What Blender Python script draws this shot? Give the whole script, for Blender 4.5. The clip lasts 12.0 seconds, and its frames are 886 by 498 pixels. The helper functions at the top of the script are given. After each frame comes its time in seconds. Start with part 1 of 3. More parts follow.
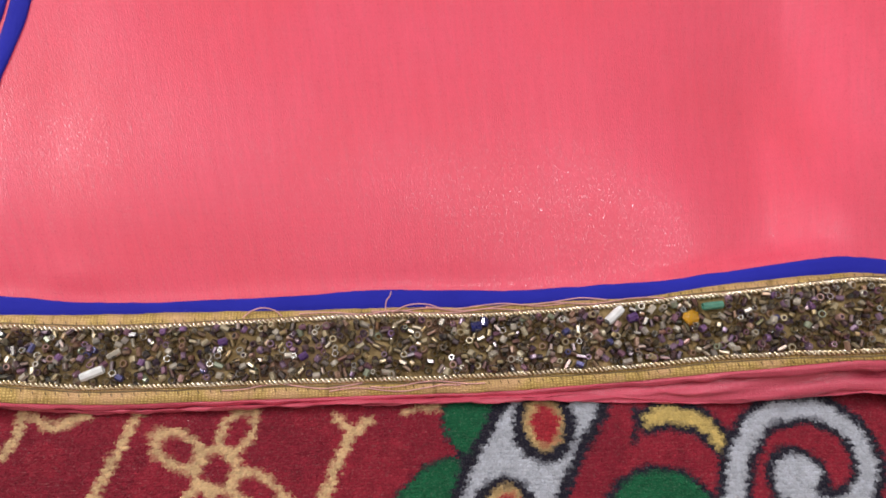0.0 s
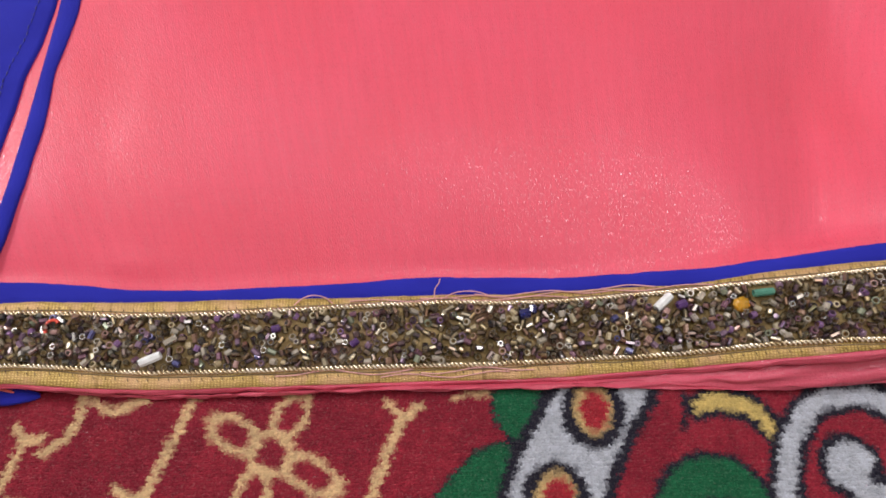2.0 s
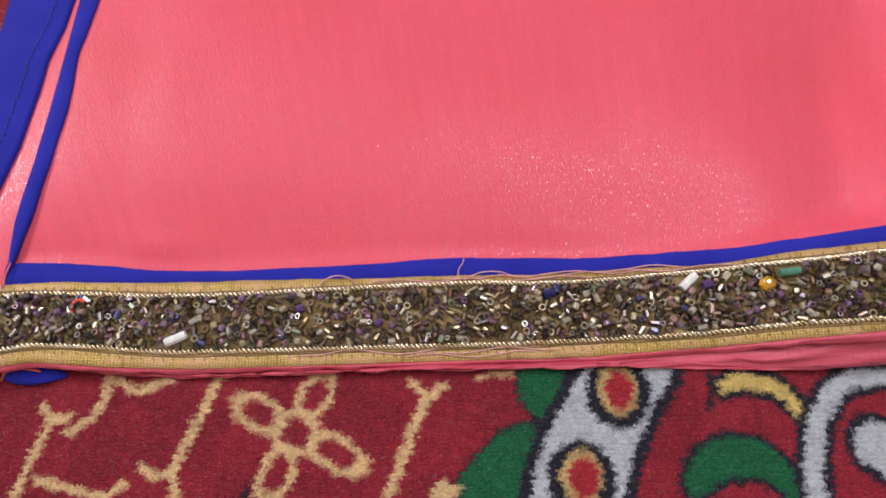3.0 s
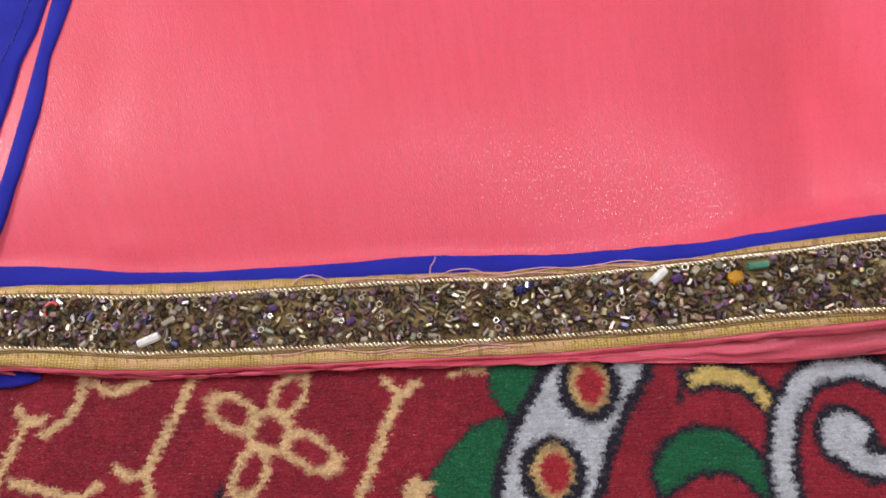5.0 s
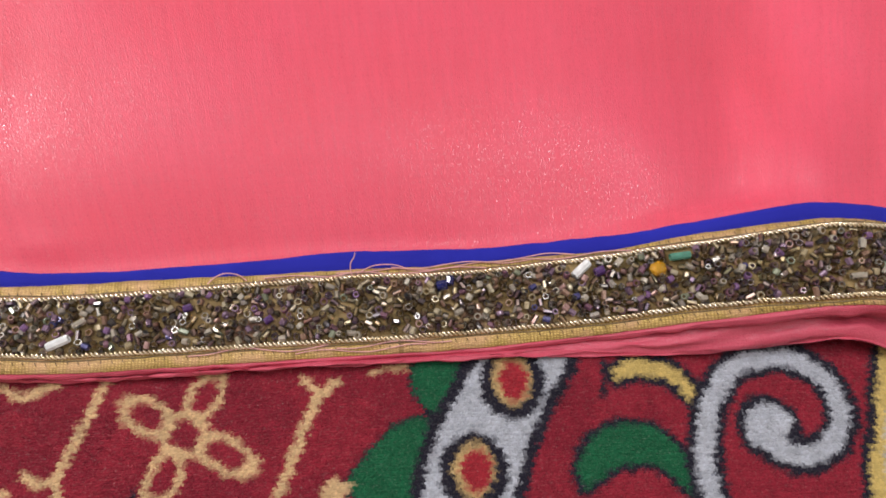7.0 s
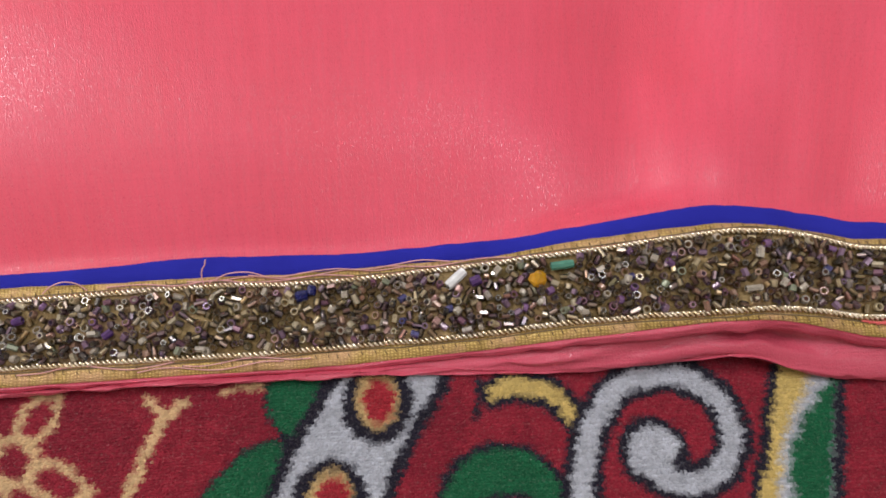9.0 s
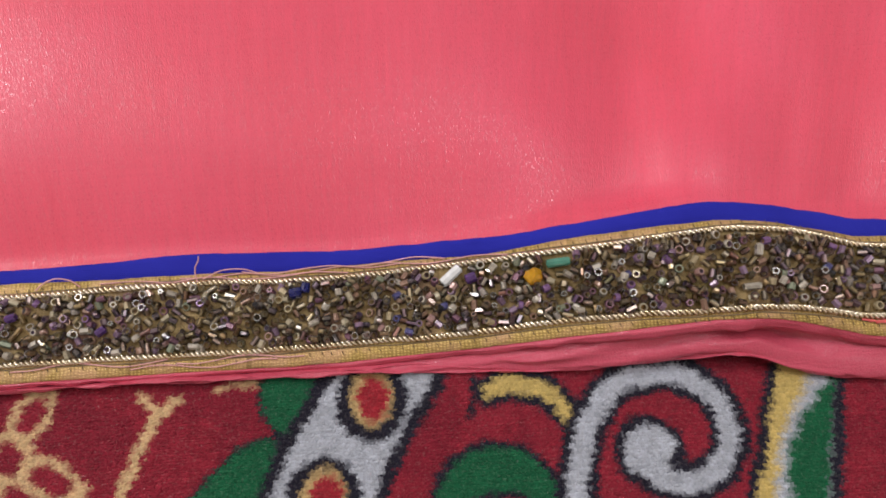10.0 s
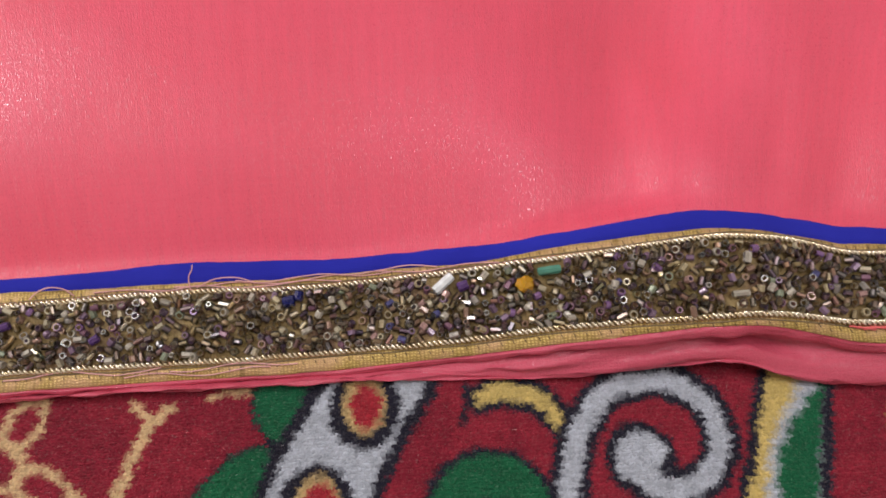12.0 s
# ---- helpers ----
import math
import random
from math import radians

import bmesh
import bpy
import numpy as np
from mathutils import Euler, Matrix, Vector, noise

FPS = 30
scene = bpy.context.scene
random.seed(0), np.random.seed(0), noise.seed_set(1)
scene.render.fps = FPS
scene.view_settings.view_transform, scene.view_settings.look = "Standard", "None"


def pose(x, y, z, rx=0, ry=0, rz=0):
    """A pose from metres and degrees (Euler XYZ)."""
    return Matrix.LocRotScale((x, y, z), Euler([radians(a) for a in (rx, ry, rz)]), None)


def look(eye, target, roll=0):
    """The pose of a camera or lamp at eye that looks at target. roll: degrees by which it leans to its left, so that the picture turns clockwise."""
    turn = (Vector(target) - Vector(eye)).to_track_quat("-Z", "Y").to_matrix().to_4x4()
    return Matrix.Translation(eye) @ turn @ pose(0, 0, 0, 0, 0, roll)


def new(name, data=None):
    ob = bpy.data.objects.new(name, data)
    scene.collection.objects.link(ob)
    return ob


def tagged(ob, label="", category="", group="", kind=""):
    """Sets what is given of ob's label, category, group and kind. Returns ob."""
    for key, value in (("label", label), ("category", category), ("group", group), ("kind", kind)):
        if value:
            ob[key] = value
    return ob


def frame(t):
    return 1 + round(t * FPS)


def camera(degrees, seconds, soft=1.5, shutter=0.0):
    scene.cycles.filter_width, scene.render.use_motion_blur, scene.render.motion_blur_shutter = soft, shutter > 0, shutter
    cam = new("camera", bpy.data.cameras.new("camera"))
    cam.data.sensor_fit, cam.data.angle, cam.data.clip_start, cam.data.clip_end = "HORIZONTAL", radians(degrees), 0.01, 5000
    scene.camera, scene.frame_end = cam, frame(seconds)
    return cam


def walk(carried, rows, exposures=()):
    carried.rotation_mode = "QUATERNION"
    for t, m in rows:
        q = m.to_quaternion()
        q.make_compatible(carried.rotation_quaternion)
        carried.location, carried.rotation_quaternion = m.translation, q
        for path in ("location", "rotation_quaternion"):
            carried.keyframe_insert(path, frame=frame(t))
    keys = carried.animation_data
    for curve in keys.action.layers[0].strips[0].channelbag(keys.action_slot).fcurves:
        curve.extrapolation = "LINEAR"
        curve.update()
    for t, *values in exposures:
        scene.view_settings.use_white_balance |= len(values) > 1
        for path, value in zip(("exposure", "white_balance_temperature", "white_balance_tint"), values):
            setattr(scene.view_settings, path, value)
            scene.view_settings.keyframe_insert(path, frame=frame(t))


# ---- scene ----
cam = camera(66.0, 12.0, soft=1.7)
PATH = [
    (0, (0.282, -3.580, 17.028), (0.643, 2.409, 2.196), 1.61),
    (0.5, (0.165, -3.516, 17.082), (0.356, 2.290, 2.174), -0.11),
    (1, (0.127, -3.475, 17.168), (0.242, 2.456, 2.309), -0.70),
    (1.5, (-0.160, -3.714, 17.150), (-0.213, 2.312, 2.328), -2.21),
    (2, (-0.414, -3.702, 17.121), (-0.552, 2.119, 2.218), -3.08),
    (2.5, (-0.871, -4.036, 16.945), (-1.191, 1.724, 2.021), -4.78),
    (4.5, (-0.388, -4.124, 17.079), (-0.688, 1.595, 2.139), -5.17),
    (5, (-0.198, -4.073, 17.059), (-0.437, 1.581, 2.093), -4.86),
    (5.5, (-0.026, -4.079, 17.022), (-0.267, 1.586, 2.060), -5.01),
    (6, (0.153, -4.088, 16.974), (-0.037, 1.588, 2.016), -4.61),
    (6.5, (0.677, -4.055, 16.813), (0.595, 1.604, 1.848), -3.93),
    (7, (1.387, -4.122, 16.653), (1.519, 1.493, 1.671), -2.19),
    (7.5, (2.292, -3.681, 16.046), (2.522, 1.803, 1.017), -1.41),
    (9.5, (4.581, -2.807, 15.351), (4.908, 1.926, 0.071), 0.46),
    (10, (4.607, -2.733, 15.296), (4.783, 1.952, -0.002), -1.30),
    (10.5, (4.525, -2.765, 15.355), (4.745, 1.978, 0.076), -0.78),
    (11, (4.711, -2.759, 15.358), (4.894, 2.077, 0.107), -1.41),
    (11.5, (4.680, -2.734, 15.430), (4.938, 2.111, 0.184), -0.61),
    (12, (4.667, -2.811, 15.411), (4.970, 2.088, 0.182), -0.06),
]
# path in centimetres
walk(cam, [(t, look(Vector(eye) * 0.01, Vector(target) * 0.01, roll)) for t, eye, target, roll in PATH],
     [(0.0, -0.06), (2.5, -0.08), (5.5, -0.03), (7.5, -0.09), (9.5, -0.22), (12.0, -0.22)])

# ---- light ----
scene.view_settings.exposure = 0.0
MM = 0.001
world = bpy.data.worlds.new("world")
scene.world = world
world.use_nodes = True
world.node_tree.nodes["Background"].inputs[0].default_value = (0.9, 0.95, 1.0, 1)
world.node_tree.nodes["Background"].inputs[1].default_value = 0.05

lamp_data = bpy.data.lights.new("tube_lamp", "AREA")
lamp_data.shape, lamp_data.size, lamp_data.size_y = "RECTANGLE", 1.5, 0.14
lamp_data.energy, lamp_data.color = 24.5, (1.0, 0.96, 0.95)
lamp = new("tube_lamp", lamp_data)
lamp.matrix_world = look((0.56, 0.34, 2.50), (0.15, 0.05, 0.0))
# unseen fill light, added on the left to brighten that side
fill_data = bpy.data.lights.new("left_fill", "AREA")
fill_data.shape, fill_data.size = "DISK", 0.7
fill_data.energy, fill_data.color = 48.0, (1.0, 0.95, 0.92)
left_fill = new("left_fill", fill_data)
left_fill.matrix_world = look((-1.74, 0.95, 1.75), (-0.1, 0.1, 0.0))


# ---- materials ----
class Nodes:
    """A node material with a Principled shader, and short ways to add nodes."""

    def __init__(self, name, coords="Object"):
        self.mat = bpy.data.materials.new(name)
        self.mat.use_nodes = True
        self.tree = self.mat.node_tree
        self.bsdf = self.tree.nodes["Principled BSDF"]
        self.co = self.tree.nodes.new("ShaderNodeTexCoord").outputs[coords]

    def link(self, a, b):
        self.tree.links.new(a, b)

    def set(self, **values):
        for key, value in values.items():
            self.bsdf.inputs[key.replace("_", " ")].default_value = value

    def scaled(self, sx, sy, sz):
        n = self.tree.nodes.new("ShaderNodeMapping")
        n.inputs["Scale"].default_value = (sx, sy, sz)
        self.link(self.co, n.inputs["Vector"])
        return n.outputs[0]

    def noise(self, vec, scale, detail=2.0, rough=0.5):
        n = self.tree.nodes.new("ShaderNodeTexNoise")
        n.inputs["Scale"].default_value = scale
        n.inputs["Detail"].default_value = detail
        n.inputs["Roughness"].default_value = rough
        self.link(vec, n.inputs["Vector"])
        return n.outputs["Fac"]

    def wave(self, vec, scale, axis, distortion=0.0):
        n = self.tree.nodes.new("ShaderNodeTexWave")
        n.bands_direction = axis
        n.inputs["Scale"].default_value = scale
        n.inputs["Distortion"].default_value = distortion
        self.link(vec, n.inputs["Vector"])
        return n.outputs["Fac"]

    def math(self, op, a, b):
        n = self.tree.nodes.new("ShaderNodeMath")
        n.operation = op
        for k, v in enumerate((a, b)):
            if isinstance(v, (int, float)):
                n.inputs[k].default_value = v
            else:
                self.link(v, n.inputs[k])
        return n.outputs[0]

    def span(self, fac, lo, hi, to_lo, to_hi):
        n = self.tree.nodes.new("ShaderNodeMapRange")
        for k, v in enumerate((lo, hi, to_lo, to_hi)):
            n.inputs[k + 1].default_value = v
        self.link(fac, n.inputs[0])
        return n.outputs[0]

    def ramp(self, fac, stops, constant=False):
        n = self.tree.nodes.new("ShaderNodeValToRGB")
        r = n.color_ramp
        if constant:
            r.interpolation = "CONSTANT"
        while len(r.elements) < len(stops):
            r.elements.new(1.0)
        for e, (p, c) in zip(r.elements, stops):
            e.position, e.color = p, (*c, 1)
        self.link(fac, n.inputs[0])
        return n.outputs[0]

    def mix(self, fac, a, b, blend="MIX"):
        n = self.tree.nodes.new("ShaderNodeMix")
        n.data_type, n.blend_type = "RGBA", blend
        for k, v in ((0, fac), (6, a), (7, b)):
            if isinstance(v, (int, float)):
                n.inputs[k].default_value = v
            elif isinstance(v, tuple):
                n.inputs[k].default_value = (*v, 1)
            else:
                self.link(v, n.inputs[k])
        return n.outputs[2]

    def bump(self, height, distance, strength=1.0):
        n = self.tree.nodes.new("ShaderNodeBump")
        n.inputs["Distance"].default_value = distance
        n.inputs["Strength"].default_value = strength
        self.link(height, n.inputs["Height"])
        self.link(n.outputs[0], self.bsdf.inputs["Normal"])

    def color(self, c):
        self.link(c, self.bsdf.inputs["Base Color"])

    def rough(self, r):
        self.link(r, self.bsdf.inputs["Roughness"])


def pink_cloth(name, a, b, along=False):
    """Shot tissue cloth: fine threads with slubs, slightly drawn apart away from the border, and sparse bright filaments."""
    n = Nodes(name)
    if along:
        slub, weft, warp = n.noise(n.scaled(60, 900, 900), 1.0, 2.0), n.noise(n.scaled(1700, 60, 60), 1.0, 1.0), n.noise(n.scaled(200, 2200, 2200), 1.0, 2.0)
    else:
        split = n.tree.nodes.new("ShaderNodeSeparateXYZ")
        n.link(n.co, split.inputs[0])
        u = n.math("DIVIDE", n.math("SUBTRACT", split.outputs[0], 0.03), n.math("ADD", split.outputs[1], 0.30))

        def drawn(fx, fy):
            c = n.tree.nodes.new("ShaderNodeCombineXYZ")
            n.link(n.math("MULTIPLY", u, 0.34 * fx), c.inputs[0])
            n.link(n.math("MULTIPLY", split.outputs[1], fy), c.inputs[1])
            return c.outputs[0]

        slub, weft, warp = n.noise(drawn(1300, 110), 1.0, 2.0), n.noise(n.scaled(60, 1500, 200), 1.0, 1.0), n.noise(drawn(2600, 260), 1.0, 2.0)
    cloud = n.noise(n.co, 22.0, 3.0)
    streak = n.noise(n.scaled(30, 400, 400), 1.0, 2.0) if along else n.noise(drawn(420, 22), 1.0, 3.0)
    grain = n.noise(n.co, 2800.0, 1.0, 0.5) if along else n.noise(drawn(4000, 1000), 1.0, 1.0)
    c = n.mix(n.span(cloud, 0.3, 0.7, 0.0, 1.0), a, b)
    c = n.mix(n.span(slub, 0.35, 0.75, 0.0, 0.34), c, (a[0] * 0.72, a[1] * 0.6, a[2] * 0.62))
    c = n.mix(n.span(weft, 0.45, 0.75, 0.0, 0.16), c, (a[0] * 0.8, a[1] * 0.75, a[2] * 0.7))
    c = n.mix(n.span(streak, 0.35, 0.65, 0.0, 0.16), c, (a[0] * 0.82, a[1] * 0.66, a[2] * 0.66))
    n.color(c)
    n.rough(n.span(n.math("ADD", grain, n.math("MULTIPLY", streak, 0.15)), 0.62, 0.76, 0.45, 0.20))
    n.link(n.span(n.math("ADD", grain, n.math("MULTIPLY", slub, 0.35)), 0.66 if along else 0.70, 0.80 if along else 0.84, 0.32, 1.0), n.bsdf.inputs["Specular IOR Level"])
    n.bump(n.math("ADD", n.math("MULTIPLY", slub, 0.65 if along else 0.25), n.math("ADD", n.math("MULTIPLY", warp, 0.7 if along else 0.45), n.math("MULTIPLY", grain, 0.9 if along else 0.72))), 0.00015 if along else 0.000085, 1.0)
    n.set(Specular_Tint=(1.0, 0.86, 0.92, 1))
    return n.mat


def plain_cloth(name, a, b, pitch=0.0004, rough=0.8, sheen=0.03):
    n = Nodes(name)
    weave = n.math("MULTIPLY", n.wave(n.co, 0.314 / pitch, "X", 1.0), n.wave(n.co, 0.314 / pitch, "Y", 1.0))
    cloud = n.noise(n.co, 60.0, 3.0)
    n.color(n.mix(n.span(cloud, 0.3, 0.7, 0, 1), a, b))
    n.bump(n.math("ADD", weave, n.noise(n.co, 900.0, 2.0)), 0.00008, 0.8)
    n.set(Roughness=rough, Specular_IOR_Level=0.12, Sheen_Weight=sheen)
    return n.mat


def net_ground(name, a, b, pitch, rough):
    """Coarse net with patches of olive, plum and tan thread."""
    n = Nodes(name)
    weave = n.math("MULTIPLY", n.wave(n.co, 0.314 / pitch, "X", 1.0), n.wave(n.co, 0.314 / pitch, "Y", 1.0))
    cloud = n.noise(n.co, 150.0, 3.0)
    patch = n.ramp(n.noise(n.co, 75.0, 2.0), [(0.30, (0.13, 0.10, 0.03)), (0.44, a), (0.56, b), (0.68, (0.20, 0.09, 0.09))])
    n.color(n.mix(n.span(cloud, 0.35, 0.65, 0, 0.6), patch, (0.16, 0.12, 0.05)))
    n.bump(weave, 0.0001, 0.8)
    n.set(Roughness=rough, Specular_IOR_Level=0.2)
    return n.mat


def gold_tape(name):
    """Woven metallic ribbon: gold picks over a tan ground."""
    n = Nodes(name)
    picks = n.wave(n.co, 0.314 / 0.0008, "X", 3.2)
    ends = n.wave(n.co, 0.314 / 0.0006, "Y", 7.0)
    weave = n.math("MULTIPLY", picks, ends)
    worn = n.noise(n.co, 140.0, 3.0)
    fine = n.noise(n.co, 2200.0, 2.0)
    crimp = n.noise(n.scaled(420, 30, 30), 1.0, 1.0)
    c = n.mix(n.span(n.math("ADD", n.math("MULTIPLY", weave, 1.2), n.math("MULTIPLY", fine, 1.1)), 0.35, 1.35, 0, 1), (0.30, 0.19, 0.05), (0.66, 0.48, 0.16))
    c = n.mix(n.span(worn, 0.44, 0.66, 0, 0.75), c, (0.62, 0.38, 0.22))
    c = n.mix(n.span(crimp, 0.62, 0.75, 0, 0.6), c, (0.22, 0.13, 0.03))
    n.color(c)
    n.rough(n.span(fine, 0.3, 0.7, 0.6, 0.34))
    n.bump(n.math("ADD", weave, n.math("MULTIPLY", fine, 0.8)), 0.00009, 1.0)
    n.set(Metallic=0.25)
    return n.mat


def metal_thread(name, a, b):
    n = Nodes(name)
    n.color(n.mix(n.span(n.noise(n.co, 320.0, 2.0), 0.35, 0.65, 0, 1), a, b))
    n.set(Metallic=0.9, Roughness=0.26)
    return n.mat


def thread_mat(name, a):
    n = Nodes(name)
    n.color(n.mix(n.span(n.noise(n.co, 500.0, 2.0), 0.3, 0.7, 0, 1), a, tuple(v * 0.75 for v in a)))
    n.set(Roughness=0.6, Sheen_Weight=0.3)
    return n.mat


BEAD_STOPS = [
    (0.00, (0.32, 0.15, 0.24)), (0.13, (0.78, 0.66, 0.42)), (0.23, (0.46, 0.28, 0.20)),
    (0.32, (0.76, 0.70, 0.60)), (0.44, (0.36, 0.23, 0.38)), (0.54, (0.80, 0.72, 0.52)),
    (0.62, (0.14, 0.08, 0.10)), (0.70, (0.60, 0.56, 0.52)), (0.77, (0.74, 0.46, 0.44)),
    (0.84, (0.38, 0.20, 0.50)), (0.89, (0.85, 0.80, 0.70)), (0.94, (0.12, 0.13, 0.40)), (0.97, (0.44, 0.52, 0.38)),
]


def bead_random(n, island):
    if island:
        return n.tree.nodes.new("ShaderNodeNewGeometry").outputs["Random Per Island"]
    return n.tree.nodes.new("ShaderNodeObjectInfo").outputs["Random"]


def bead_glass(name, island):
    """Thin clear tinted glass for most beads, dark lustred glass for the rest."""
    n = Nodes(name)
    rnd = bead_random(n, island)
    tint = n.ramp(rnd, BEAD_STOPS, True)
    pick = n.math("FRACT", n.math("MULTIPLY", rnd, 91.3), 0.0)
    n.color(n.mix(0.5, tint, (0.03, 0.02, 0.02)))
    n.rough(n.span(n.noise(n.co, 700.0, 2.0), 0.3, 0.7, 0.22, 0.42))
    n.set(Metallic=0.25, Coat_Weight=0.3, Coat_Roughness=0.1)
    nodes = n.tree.nodes
    clear, gloss, fresnel = nodes.new("ShaderNodeBsdfTransparent"), nodes.new("ShaderNodeBsdfGlossy"), nodes.new("ShaderNodeFresnel")
    fresnel.inputs["IOR"].default_value = 1.6
    gloss.inputs["Roughness"].default_value = 0.24
    n.link(n.mix(0.55, tint, (1.0, 0.97, 0.92)), clear.inputs["Color"])
    shell, both = nodes.new("ShaderNodeMixShader"), nodes.new("ShaderNodeMixShader")
    n.link(n.span(fresnel.outputs[0], 0.0, 1.0, 0.05, 1.0), shell.inputs[0])
    n.link(clear.outputs[0], shell.inputs[1])
    n.link(gloss.outputs[0], shell.inputs[2])
    n.link(n.span(pick, 0.30, 0.31, 0.0, 1.0), both.inputs[0])
    n.link(n.bsdf.outputs[0], both.inputs[1])
    n.link(shell.outputs[0], both.inputs[2])
    n.link(both.outputs[0], nodes["Material Output"].inputs["Surface"])
    return n.mat


def bead_lining(name, island):
    """Foil lining of the drilled hole."""
    n = Nodes(name)
    rnd = n.math("FRACT", n.math("MULTIPLY", bead_random(n, island), 53.9), 0.0)
    n.color(n.ramp(rnd, [(0.0, (0.80, 0.73, 0.54)), (0.24, (0.80, 0.75, 0.64)), (0.50, (0.60, 0.46, 0.28)),
                         (0.64, (0.62, 0.42, 0.38)), (0.76, (0.42, 0.32, 0.50)), (0.88, (0.42, 0.42, 0.48))], True))
    n.set(Metallic=0.8, Roughness=0.36)
    return n.mat


def glass(name, c, transmission=0.3, rough=0.1, metallic=0.0):
    n = Nodes(name)
    n.color(n.mix(n.span(n.noise(n.co, 600.0, 2.0), 0.3, 0.7, 0, 1), c, tuple(v * 0.8 for v in c)))
    n.set(Transmission_Weight=transmission, Roughness=rough, Metallic=metallic, Coat_Weight=0.5, Coat_Roughness=0.05)
    return n.mat


def blanket_mat(name):
    n = Nodes(name)
    a = n.tree.nodes.new("ShaderNodeAttribute")
    a.attribute_name = "dye"
    fade = n.noise(n.co, 90.0, 3.0)
    fibre = n.noise(n.co, 2600.0, 2.0)
    c = n.mix(n.span(fade, 0.3, 0.7, 0.0, 0.22), a.outputs["Color"], (0.75, 0.75, 0.8), "MULTIPLY")
    c = n.mix(n.span(fibre, 0.55, 0.8, 0.0, 0.10), c, (0.5, 0.42, 0.42))
    n.color(c)
    n.bump(fibre, 0.0002, 0.25)
    fleck = n.noise(n.co, 1500.0, 1.0)
    n.set(Sheen_Weight=0.12, Sheen_Roughness=0.4)
    n.rough(n.span(fleck, 0.58, 0.70, 0.7, 0.28))
    n.link(n.span(fleck, 0.58, 0.70, 0.14, 0.42), n.bsdf.inputs["Specular IOR Level"])
    return n.mat


def wall_paint(name, c):
    n = Nodes(name)
    n.color(n.mix(n.span(n.noise(n.co, 1.2, 4.0), 0.3, 0.7, 0, 1), c, tuple(v * 0.9 for v in c)))
    n.bump(n.noise(n.co, 180.0, 3.0), 0.001, 0.3)
    n.set(Roughness=0.8)
    return n.mat


M_PINK = pink_cloth("coral_tissue", (0.80, 0.106, 0.186), (0.77, 0.092, 0.148))
# same coral cloth, darkened: shade on the front folds is in the colour
M_PINK_SHADED = pink_cloth("coral_tissue_shaded", (0.58, 0.085, 0.145), (0.63, 0.098, 0.165), True)
M_BLUE = plain_cloth("ultramarine_crepe", (0.024, 0.029, 0.42), (0.019, 0.022, 0.35))
M_GOLD = gold_tape("gold_ribbon")
M_BACK = net_ground("olive_net", (0.22, 0.15, 0.065), (0.42, 0.31, 0.15), 0.0007, 0.6)
M_CORD = metal_thread("silver_gold_cord", (0.72, 0.60, 0.40), (0.93, 0.87, 0.74))
M_PINK_THREAD = thread_mat("pink_thread", (0.82, 0.44, 0.45))
M_CORAL_THREAD = thread_mat("coral_thread", (0.85, 0.14, 0.14))
M_DARK_THREAD = thread_mat("brown_thread", (0.10, 0.055, 0.02))
M_OLIVE_LINE = thread_mat("olive_line", (0.22, 0.155, 0.07))
M_NAVY_THREAD = thread_mat("navy_thread", (0.012, 0.013, 0.17))
M_BEAD = bead_glass("mixed_glass_beads", False)
M_BEAD_STUFF = bead_glass("mixed_glass_beads_joined", True)
M_LINING = bead_lining("foil_lining", False)
M_LINING_STUFF = bead_lining("foil_lining_joined", True)
M_BLANKET = blanket_mat("printed_fleece")


# ---- builders ----
def mesh_of(name, verts, faces, material, smooth=True):
    me = bpy.data.meshes.new(name)
    me.from_pydata(np.asarray(verts).tolist(), [], np.asarray(faces).tolist() if isinstance(faces, np.ndarray) else faces)
    me.materials.append(material)
    if smooth:
        me.polygons.foreach_set("use_smooth", [True] * len(me.polygons))
    me.update()
    return me


def part(name, me, parent=None, label=""):
    ob = new(name, me)
    ob.parent = parent
    return tagged(ob, label)


def grid_faces(rows, cols, loop=False):
    r = np.arange(rows - 1)[:, None]
    c = np.arange(cols if loop else cols - 1)[None, :]
    d = (c + 1) % cols
    a, b, e, f = r * cols + c, r * cols + d, (r + 1) * cols + d, (r + 1) * cols + c
    return np.stack([a, b, e, f], -1).reshape(-1, 4)


def tube(points, radius, sides=6):
    """A round cord along a row of points, as vertices and faces."""
    p = np.asarray(points, float)
    t = np.gradient(p, axis=0)
    t /= np.linalg.norm(t, axis=1)[:, None] + 1e-12
    up = np.array((0.02, 0.05, 1.0))
    s = np.cross(t, up)
    s /= np.linalg.norm(s, axis=1)[:, None] + 1e-12
    w = np.cross(s, t)
    a = np.linspace(0, 2 * np.pi, sides, endpoint=False)
    rad = np.broadcast_to(np.asarray(radius, float), (len(p),))[:, None, None]
    v = p[:, None, :] + rad * (np.cos(a)[None, :, None] * s[:, None, :] + np.sin(a)[None, :, None] * w[:, None, :])
    return v.reshape(-1, 3), grid_faces(len(p), sides, True)


def joined(pieces):
    verts, faces, k = [], [], 0
    for v, f in pieces:
        verts.append(np.asarray(v))
        faces.extend((np.asarray(f) + k).tolist())
        k += len(v)
    return np.concatenate(verts), faces


